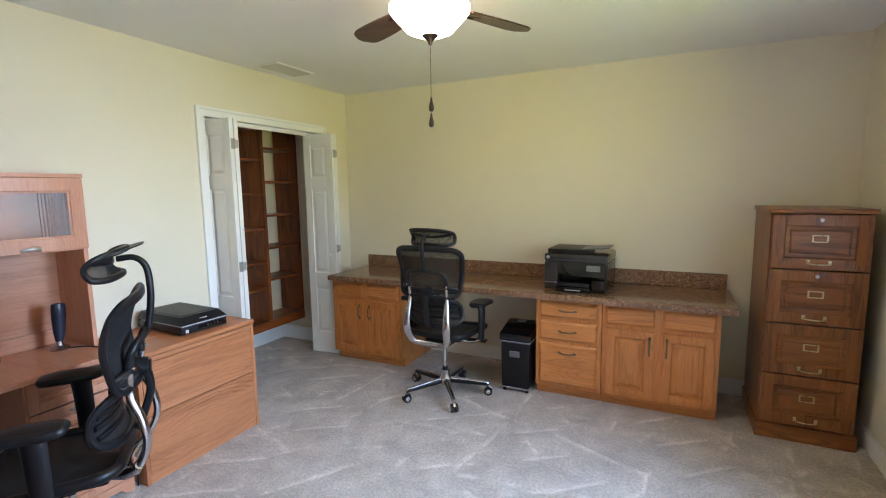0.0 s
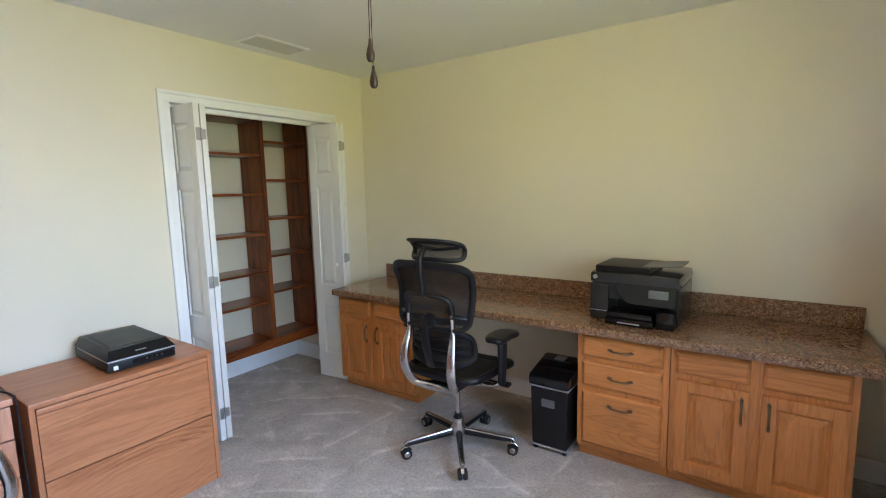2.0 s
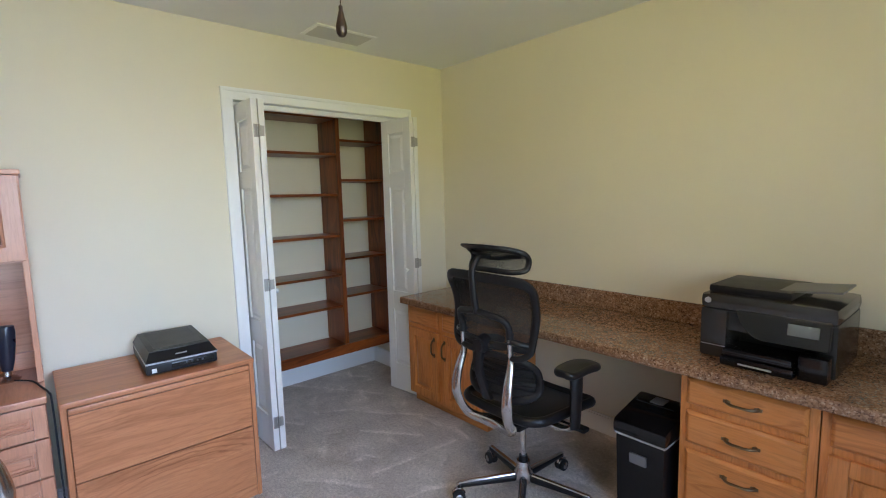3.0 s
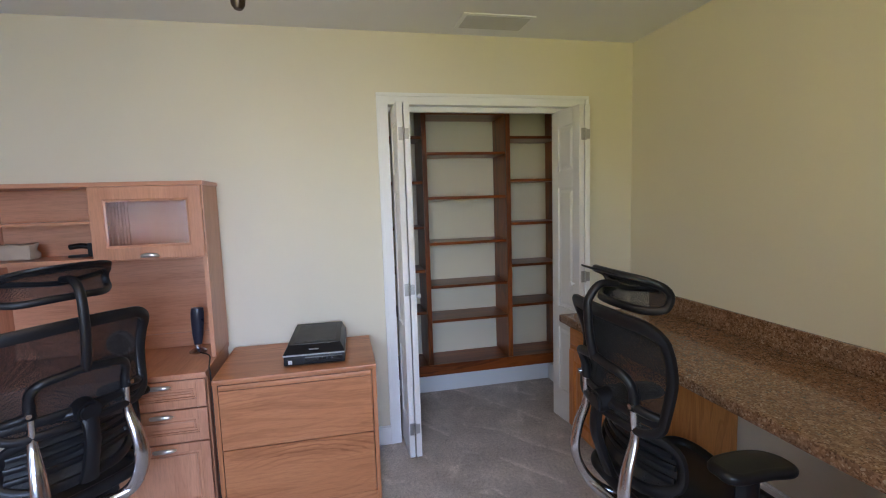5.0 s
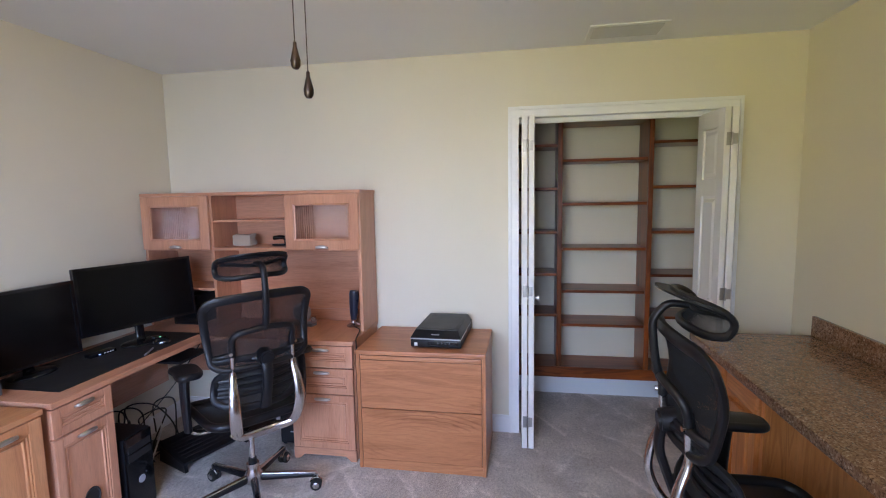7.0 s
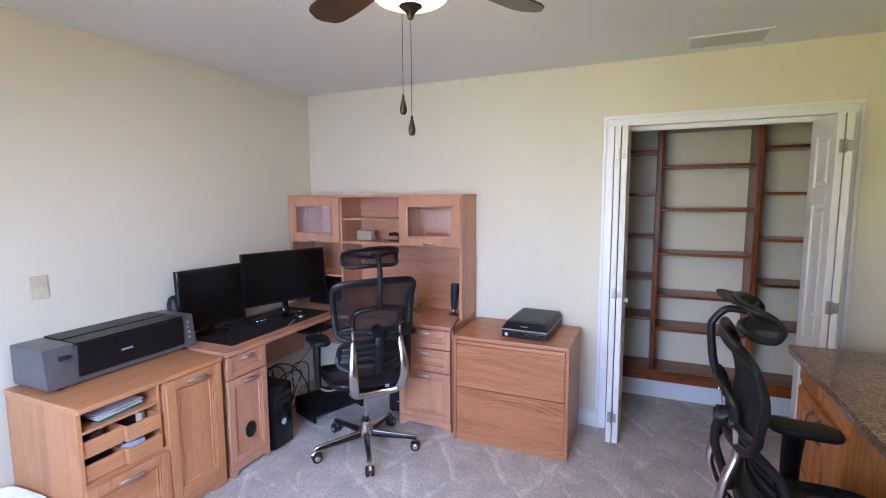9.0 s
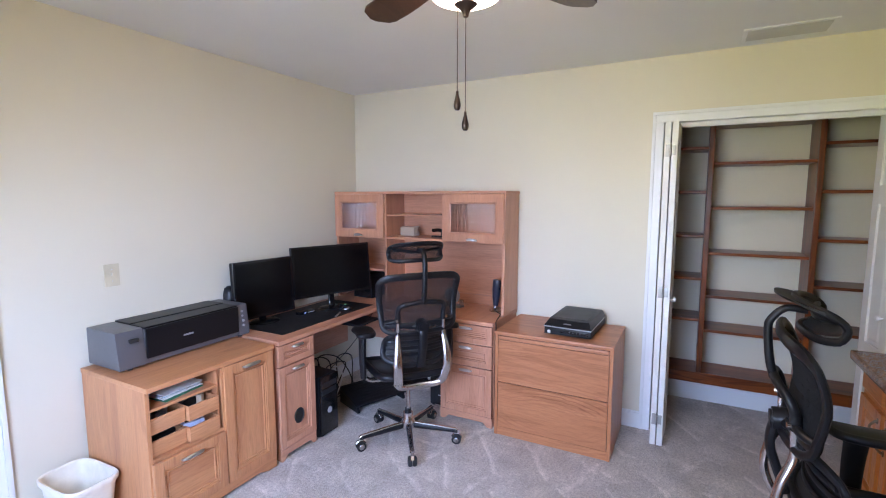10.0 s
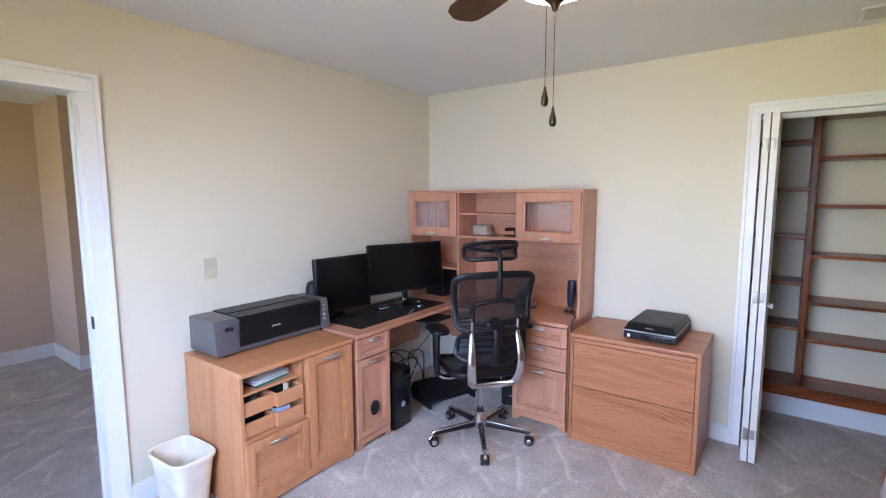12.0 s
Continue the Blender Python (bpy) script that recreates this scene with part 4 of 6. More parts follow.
def strap(bm, pts, width, thick, normal=(0, 1, 0), closed=False, seg=12, power=3):
    """A rounded flat band along points: width(s) lies across the path, thick along the normal."""
    t = bmesh.new()
    n = len(pts)
    nv = Vector(normal)
    rings = []
    for i, p in enumerate(pts):
        a = pts[(i - 1) % n] if closed or i else p
        c = pts[(i + 1) % n] if closed or i < n - 1 else p
        d = (Vector(c) - Vector(a)).normalized()
        w = d.cross(nv)
        w = w.normalized() if w.length > 1e-4 else d.orthogonal().normalized()
        u = w.cross(d)
        hw, ht = (width(i / max(1, n - 1)) if callable(width) else width) / 2, thick / 2
        ring = []
        for k in range(seg):
            co, si = math.cos(2 * math.pi * k / seg), math.sin(2 * math.pi * k / seg)
            q = (abs(co) ** power + abs(si) ** power) ** (-1 / power)
            ring.append(t.verts.new(Vector(p) + w * hw * co * q + u * ht * si * q))
        rings.append(ring)
    for a, b in list(zip(rings, rings[1:])) + ([(rings[-1], rings[0])] if closed else []):
        for k in range(seg):
            j = (k + 1) % seg
            t.faces.new((a[k], a[j], b[j], b[k]))
    if not closed:
        t.faces.new(rings[0][::-1])
        t.faces.new(rings[-1])
    bmesh.ops.recalc_face_normals(t, faces=t.faces[:])
    merge(bm, t)


def office_chair(x, y, facing, base_turn, lift, label, arm_z=0.70):
    c = thing("office_chair", x, y, 0, facing - 90, label, "office chair", "office chairs")
    turn = base_turn - (facing - 90)
    # star base
    bm = bmesh.new()
    lathe(bm, [(0, 0.075), (0.036, 0.075), (0.045, 0.09), (0.047, 0.125), (0.034, 0.15), (0.031, 0.185), (0, 0.185)], (0, 0, 0), 24)
    part("hub", bm, CHROME, c, "polished aluminium hub", True)
    for k in range(5):
        a = radians(turn + 72 * k)
        d = Vector((math.cos(a), math.sin(a), 0))
        bm = bmesh.new()
        tube(bm, [d * 0.03 + Vector((0, 0, 0.103)), d * 0.16 + Vector((0, 0, 0.094)), d * 0.31 + Vector((0, 0, 0.084))], lambda s: 0.02 - 0.006 * s, 10, flat=1.1)
        leg = part("base_leg", bm, BLACK, c, "", True)
        bm = bmesh.new()
        tube(bm, [d * 0.03 + Vector((0, 0, 0.12)), d * 0.16 + Vector((0, 0, 0.109)), d * 0.312 + Vector((0, 0, 0.095)), d * 0.326 + Vector((0, 0, 0.086)), d * 0.326 + Vector((0, 0, 0.07))], lambda s: 0.0125 - 0.003 * s, 8, flat=0.6)
        part("leg_cap", bm, CHROME, leg, "polished aluminium leg cap", True)
        p = d * 0.318
        side = Vector((-d.y, d.x, 0))
        bm = bmesh.new()
        rod(bm, p + Vector((0, 0, 0.082)), p + Vector((0, 0, 0.055)), 0.008, 0.008, 10)
        for s in (-1, 1):
            q = p + side * 0.014 * s
            rod(bm, q + side * 0.0115 * s + Vector((0, 0, 0.03)), q - side * 0.0115 * s + Vector((0, 0, 0.03)), 0.03, 0.03, 20, 0.004)
        w = part("caster", bm, RUBBER, leg, "black twin-wheel caster", True)
        bm = bmesh.new()
        for s in (-1, 1):
            rod(bm, p + side * 0.0262 * s + Vector((0, 0, 0.03)), p + side * 0.029 * s + Vector((0, 0, 0.03)), 0.017, 0.013, 18)
        tube(bm, smooth_path([p - d * 0.03 + Vector((0, 0, 0.045)), p - d * 0.012 + Vector((0, 0, 0.064)), p + d * 0.012 + Vector((0, 0, 0.066)), p + d * 0.03 + Vector((0, 0, 0.05))], 4), 0.01, 8, flat=0.5)
        part("caster_hood", bm, CHROME, leg, "chrome caster hood", True)
    bm = bmesh.new()
    rod(bm, (0, 0, 0.18), (0, 0, 0.212), 0.022, 0.02, 20)
    part("column_sleeve", bm, BLACK, c, "", True)
    bm = bmesh.new()
    rod(bm, (0, 0, 0.2), (0, 0, 0.42), 0.0135, 0.014, 16)
    part("gas_lift", bm, CHROME, c, "chrome gas lift", True)
    # mechanism
    bm = bmesh.new()
    box(bm, (-0.09, -0.14, 0.40), (0.09, 0.12, 0.455), 0.02)
    box(bm, (-0.14, -0.05, 0.42), (0.14, 0.05, 0.45), 0.01)
    part("mechanism", bm, BLACK, c)
    bm = bmesh.new()
    tube(bm, [(0.08, 0.05, 0.43), (0.2, 0.06, 0.425), (0.25, 0.07, 0.42)], 0.006, 8)
    box(bm, (0.235, 0.05, 0.41), (0.30, 0.095, 0.428), 0.006)
    part("lever", bm, BLACK, c)
    # seat: a frame with a taut net, waterfall front edge
    def seat_fn(u, v):
        return (0.235 * u * (1 + 0.05 * v), 0.03 + 0.225 * v, 0.487 + 0.012 * u * u - 0.02 * max(0, v) ** 3 - 0.006 * (1 - u * u) * (1 - v * v) + 0.012 * max(0, -v) ** 2)
    ring, uv = curved(seat_fn, 48, 0.35)
    bm = bmesh.new()
    tube(bm, ring, 0.0195, 12, True, flat=1.1)
    part("seat_frame", bm, BLACK, c, "", True)
    bm = bmesh.new()
    webbing(bm, seat_fn, uv, 6)
    part("seat", bm, SEATNET, c, "black mesh seat", True)
    # polished aluminium uprights: broad and flat behind the seat, slender above
    for s in (-1, 1):
        bm = bmesh.new()
        strap(bm, smooth_path([(0.04 * s, -0.1, 0.428), (0.1 * s, -0.19, 0.437), (0.138 * s, -0.252, 0.487), (0.153 * s, -0.286, 0.575), (0.15 * s, -0.275, 0.67), (0.142 * s, -0.245, 0.76), (0.141 * s, -0.247, 0.855)], 6),
              lambda q: 0.024 + 0.032 * math.sin(math.pi * min(1.0, q * 1.08)) ** 1.3, 0.03, (0, 1, 0.1), False, 16, 2)
        part("upright", bm, CHROME, c, "polished aluminium upright", True)
        bm = bmesh.new()
        rod(bm, (0.141 * s, -0.247, 0.848), (0.141 * s, -0.25, 0.9), 0.0165, 0.0155, 16, 0.003)
        tube(bm, smooth_path([(0.141 * s, -0.25, 0.862), (0.178 * s, -0.238, 0.856), (0.213 * s, -0.205, 0.845)], 4), 0.0135, 10)
        pivot = part("pivot", bm, BLACK, c, "", True)
        bm = bmesh.new()
        rod(bm, (0.15 * s, -0.262, 0.868), (0.152 * s, -0.272, 0.868), 0.009, 0.008, 12)
        part("pivot_screw", bm, CHROME, pivot, "chrome screw head", True)
    bm = bmesh.new()
    strap(bm, smooth_path([(-0.158, -0.254, 0.492), (-0.125, -0.238, 0.458), (-0.06, -0.212, 0.442), (0, -0.203, 0.438), (0.06, -0.212, 0.442), (0.125, -0.238, 0.458), (0.158, -0.254, 0.492)], 6), lambda q: 0.032 + 0.012 * math.sin(math.pi * q), 0.028, (0, 1, 0), False, 16, 2)
    box(bm, (-0.06, -0.21, 0.415), (0.06, -0.1, 0.45), 0.012)
    part("crossbar", bm, CHROME, c, "polished aluminium crossbar", True)
    bm = bmesh.new()
    lathe(bm, [(0, 0.385), (0.05, 0.39), (0.085, 0.41), (0.1, 0.44), (0, 0.445)], (0, -0.03, 0), 24, 1.0, 1.35)
    part("mechanism_cover", bm, BLACK, c, "", True)
    # black yoke that carries the backrest and the headrest post
    bm = bmesh.new()
    tube(bm, smooth_path([(-0.141, -0.25, 0.89), (-0.141, -0.262, 0.93), (-0.118, -0.28, 0.958), (-0.06, -0.292, 0.968), (0, -0.296, 0.975), (0.06, -0.292, 0.968), (0.118, -0.28, 0.958), (0.141, -0.262, 0.93), (0.141, -0.25, 0.89)], 6), 0.0145, 12)
    part("yoke", bm, BLACK, c, "", True)

    # backrest: a flat band round a taut net, deeper along the top edge
    def back_fn(u, v):
        w = 0.233 + 0.014 * v
        return (w * u, -0.235 + 0.042 * u * u - 0.045 * max(0, v) ** 2 - 0.014 * min(0, v) ** 2 + 0.015 * v - 0.02 * max(0, v), 0.95 + 0.16 * v + 0.012 * (1 - u * u) * max(0, v))
    ring, uv = curved(back_fn, 64, 0.27)
    bm = bmesh.new()
    strap(bm, ring, lambda q: 0.034 + 0.008 * math.cos(2 * math.pi * (q - 0.2)), 0.024, (0, 1, 0), True)
    part("backrest_frame", bm, BLACK, c, "", True)
    bm = bmesh.new()
    strap(bm, smooth_path([Vector(back_fn(-0.97 + 0.194 * k, -0.74)) for k in range(11)], 3), 0.03, 0.02)
    part("backrest_rail", bm, BLACK, c, "", True)
    net("backrest", back_fn, 0.27, 190, 135, c, "black mesh backrest", 0.0007)

    # lumbar pad, bowed forwards
    def lumbar_fn(u, v):
        return (0.192 * u * (1 - 0.08 * v), -0.17 + 0.05 * u * u - 0.045 * v * v, 0.672 + 0.092 * v)
    ring, uv = curved(lumbar_fn, 48, 0.6)
    bm = bmesh.new()
    strap(bm, ring, 0.034, 0.024, (0, 1, 0), True)
    part("lumbar_frame", bm, BLACK, c, "", True)
    for v in (-0.4, 0.0, 0.4):
        bm = bmesh.new()
        strap(bm, [Vector(lumbar_fn(u / 6 * 0.95, v)) - Vector((0, 0.012, 0)) for u in range(-6, 7)], 0.02, 0.012)
        part("lumbar_rib", bm, BLACK, c, "", True)
    bm = bmesh.new()
    webbing(bm, lumbar_fn, uv, 5)
    part("lumbar_pad", bm, SEATNET, c, "black mesh lumbar pad", True)
    bm = bmesh.new()
    strap(bm, smooth_path([(0, -0.255, 0.835), (0, -0.285, 0.80), (0, -0.292, 0.73), (0, -0.272, 0.66), (0, -0.25, 0.6), (0, -0.24, 0.575)], 5), lambda q: 0.056 - 0.012 * math.sin(math.pi * q) + 0.004 * q, 0.03)
    part("lumbar_spine", bm, BLACK, c, "", True)
    bm = bmesh.new()
    rod(bm, (0, -0.235, 0.826), (0, -0.3, 0.822), 0.042, 0.036, 24, 0.008)
    tube(bm, smooth_path([(-0.085, -0.225, 0.818), (0, -0.268, 0.826), (0.085, -0.225, 0.818)], 5), 0.016, 10)
    part("lumbar_pivot", bm, BLACK, c, "", True)
    # headrest
    hz = 1.195 + lift
    bm = bmesh.new()
    tube(bm, smooth_path([(0, -0.296, 0.965), (0, -0.312, 1.03), (0, -0.322, 1.13), (0, -0.315, hz - 0.03), (0, -0.278, hz + 0.01), (0, -0.22, hz + 0.008)], 6), lambda q: 0.0165 - 0.003 * q, 12, flat=0.85)
    part("headrest_post", bm, BLACK, c, "", True)

    def head_fn(u, v):
        back = max(0.0, v) ** 2
        return (0.163 * u, -0.2 + 0.05 * u * u - 0.055 * back - 0.035 * max(0, -v) ** 2, hz + 0.049 * v - 0.012 * u * u)
    ring, uv = curved(head_fn, 48, 0.42)
    bm = bmesh.new()
    strap(bm, ring, 0.024, 0.021, (0, 1, 0), True)
    tube(bm, [Vector(head_fn(u / 8, 0.15 - 0.25 * math.cos(u / 8 * 3))) for u in range(-7, 8)], 0.009, 8)
    inner = [Vector(head_fn(0.97 * k / 8, 0.95)) for k in range(-8, 9)]
    lip = [p + Vector((0.012 * u, -0.06, 0.02)) * (1.05 - u ** 4) for p, u in zip(inner, [k / 8 for k in range(-8, 9)])]
    t = bmesh.new()
    va = [t.verts.new(p) for p in lip]
    vb = [t.verts.new(p) for p in inner]
    vc = [t.verts.new(Vector(p) - Vector((0, 0, 0.006))) for p in lip]
    vd = [t.verts.new(Vector(p) - Vector((0, 0, 0.008))) for p in inner]
    for i in range(16):
        t.faces.new((va[i], va[i + 1], vb[i + 1], vb[i]))
        t.faces.new((vc[i + 1], vc[i], vd[i], vd[i + 1]))
        t.faces.new((va[i + 1], va[i], vc[i], vc[i + 1]))
        t.faces.new((vb[i], vb[i + 1], vd[i + 1], vd[i]))
    t.faces.new((va[0], vb[0], vd[0], vc[0]))
    t.faces.new((vb[16], va[16], vc[16], vd[16]))
    bmesh.ops.recalc_face_normals(t, faces=t.faces[:])
    merge(bm, t)
    part("headrest_frame", bm, BLACK, c, "", True)
    net("headrest", head_fn, 0.42, 120, 48, c, "black mesh headrest", 0.0006)
    # arms
    for s in (-1, 1):
        bm = bmesh.new()
        tube(bm, smooth_path([(0.1 * s, 0.0, 0.435), (0.22 * s, 0.0, 0.43), (0.275 * s, 0.0, 0.455), (0.29 * s, 0.0, 0.5)], 5), 0.019, 10, flat=0.7)
        part("arm_bracket", bm, CHROME, c, "polished aluminium arm bracket", True)
        bm = bmesh.new()
        tube(bm, smooth_path([(0.288 * s, 0.0, 0.455), (0.292 * s, 0.0, 0.56), (0.29 * s, 0.005, arm_z - 0.055), (0.275 * s, 0.01, arm_z - 0.015)], 5), lambda q: 0.03 + 0.012 * q, 12, flat=0.6, up=(1, 0, 0))
        arm = part("armrest_post", bm, BLACK, c, "", True)
        bm = bmesh.new()
        def pad(u, v):
            return (0.27 * s + 0.045 * u + 0.012 * s * v * v, 0.03 + 0.105 * v, arm_z + 0.006 * (1 - u * u) - 0.012 * max(0, v) ** 3)
        ring, uv = curved(pad, 40, 0.55)
        webbing(bm, pad, uv, 4)
        low = bmesh.new()
        webbing(low, lambda u, v: tuple(Vector(pad(u * 0.93, v * 0.95)) - Vector((0, 0, 0.036))), uv, 4)
        merge(bm, low)
        tube(bm, [p - Vector((0, 0, 0.017)) for p in ring], 0.0175, 10, True)
        bmesh.ops.recalc_face_normals(bm, faces=bm.faces[:])
        part("armrest_pad", bm, BLACK, arm, "soft black armrest pad", True)
    return c


office_chair(1.457, 3.156, 89, 18, 0.0, "black mesh ergonomic office chair with headrest at the counter", 0.725)
office_chair(0.867, 1.023, 231, 36.5, 0.06, "black mesh ergonomic office chair with raised headrest at the desk", 0.755)


# ---- ceiling ----
def ceiling_fan():
    c = thing("ceiling_fan", 1.99, 1.955, 0, 0, "ceiling fan with dark wooden blades, bronze motor and lit frosted bowl", "ceiling fan")
    bm = bmesh.new()
    lathe(bm, [(0, 2.44), (0.075, 2.44), (0.075, 2.425), (0.06, 2.405), (0.1, 2.4), (0.118, 2.385), (0.12, 2.33), (0.1, 2.31), (0.06, 2.302), (0.06, 2.285), (0.075, 2.28), (0.075, 2.268), (0, 2.268)], (0, 0, 0), 36)
    part("motor", bm, BRONZE, c, "", True)
    for k in range(4):
        a = 64 + 90 * k
        m = pose(0, 0, 2.275, 0, 0, a) @ pose(0, 0, 0, 10, 0, 0)
        bm = bmesh.new()
        n = 12
        outline = []
        for i in range(n + 1):
            s = i / n
            outline.append((0.2 + 0.39 * s, 0.05 + 0.018 * math.sin(math.pi * min(1, s * 0.75)) - (0.0 if s < 0.85 else 0.05 * ((s - 0.85) / 0.15) ** 2)))
        prof = outline + [(x, -y) for x, y in reversed(outline)]
        f = bm.faces.new([bm.verts.new((x, y, 0.003)) for x, y in prof])
        r = bmesh.ops.extrude_face_region(bm, geom=[f])
        bmesh.ops.translate(bm, verts=[v for v in r["geom"] if isinstance(v, bmesh.types.BMVert)], vec=(0, 0, -0.007))
        bmesh.ops.recalc_face_normals(bm, faces=bm.faces[:])
        bmesh.ops.transform(bm, matrix=m, verts=bm.verts[:])
        blade = part("blade", bm, BLADE, c)
        bm = bmesh.new()
        tube(bm, smooth_path([(0.09, 0, 0.03), (0.15, 0, -0.012), (0.2, 0.02, -0.009), (0.26, 0.03, -0.007)], 4), 0.008, 8, flat=0.7)
        tube(bm, smooth_path([(0.09, 0, 0.03), (0.15, 0, -0.012), (0.2, -0.02, -0.009), (0.26, -0.03, -0.007)], 4), 0.008, 8, flat=0.7)
        bmesh.ops.transform(bm, matrix=m, verts=bm.verts[:])
        part("blade_iron", bm, BRONZE, blade, "bronze blade iron", True)
    bm = bmesh.new()
    lathe(bm, [(0.07, 2.268), (0.15, 2.266), (0.168, 2.255), (0.166, 2.238), (0.142, 2.21), (0.118, 2.185), (0.1, 2.165), (0.065, 2.15), (0, 2.143)], (0, 0, 0), 40)
    part("light_bowl", bm, GLOBE, c, "frosted white glass bowl, lit", True)
    bm = bmesh.new()
    lathe(bm, [(0, 2.15), (0.033, 2.15), (0.036, 2.145), (0.026, 2.137), (0.012, 2.125), (0.008, 2.11), (0, 2.108)], (0, 0, 0), 24)
    part("finial", bm, BRONZE, c, "bronze finial", True)
    for px, py, z1 in ((0.012, -0.022, 1.848), (0.0, 0.0, 1.787)):
        bm = bmesh.new()
        rod(bm, (px, py, 2.14), (px, py, z1 + 0.04), 0.001, 0.001, 6)
        for k in range(90):
            z = z1 + 0.045 + k * (2.1 - z1 - 0.05) / 90
            lathe(bm, [(0, z - 0.0015), (0.0018, z), (0, z + 0.0015)], (px, py, 0), 5)
        chain = part("pull_chain", bm, BRONZE, c)
        bm = bmesh.new()
        lathe(bm, [(0, z1 + 0.048), (0.004, z1 + 0.044), (0.004, z1 + 0.036), (0.0075, z1 + 0.022), (0.0112, z1 + 0.006), (0.01, z1 - 0.006), (0.006, z1 - 0.012), (0, z1 - 0.013)], (px, py, 0), 16)
        part("pull_knob", bm, BRONZE, chain, "teardrop bronze knob", True)


BLADE = wood("dark_walnut_blade", (0.03, 0.015, 0.009), (0.06, 0.03, 0.018), (0.09, 0.048, 0.028), "x", 0.35)
GLOBE = glowing("lit_frosted_glass", (1.0, 0.74, 0.46), 3.7)
ceiling_fan()


# slats are a darker grey than the vent's frame
VENTGREY = paint("grey_vent_enamel", (0.56, 0.55, 0.52), 0.5, 0.06)


def ceiling_vent():
    c = thing("ceiling_vent", 0.222, 2.975, 0, 0, "white louvred ceiling air vent", "vent")
    x, y = 0.11, 0.2
    boxes("frame", CEIL, c, [((-x, -y, ZC - 0.008), (-x + 0.022, y, ZC - 0.0005)), ((x - 0.022, -y, ZC - 0.008), (x, y, ZC - 0.0005)), ((-x + 0.022, -y, ZC - 0.008), (x - 0.022, -y + 0.022, ZC - 0.0005)), ((-x + 0.022, y - 0.022, ZC - 0.008), (x - 0.022, y, ZC - 0.0005))], 0.001)
    for k in range(9):
        bm = bmesh.new()
        box(bm, (-0.009, -y + 0.022, -0.001), (0.009, y - 0.022, 0.001), 0, pose(-0.075 + k * 0.019, 0, ZC - 0.007, 0, -24, 0))
        part("slat", bm, VENTGREY, c)
    # flat black sheet on the ceiling stands in for the duct's shade
    boxes("duct_shade", RUBBER, c, [((-x + 0.02, -y + 0.02, ZC - 0.0012), (x - 0.02, y - 0.02, ZC - 0.0004))], 0.0, "black sheet for the shade behind the slats")


ceiling_vent()


# ---- devices and small things ----
PALEGREY = plastic("pale_grey_screen", (0.14, 0.15, 0.15), 0.25, 0.0)


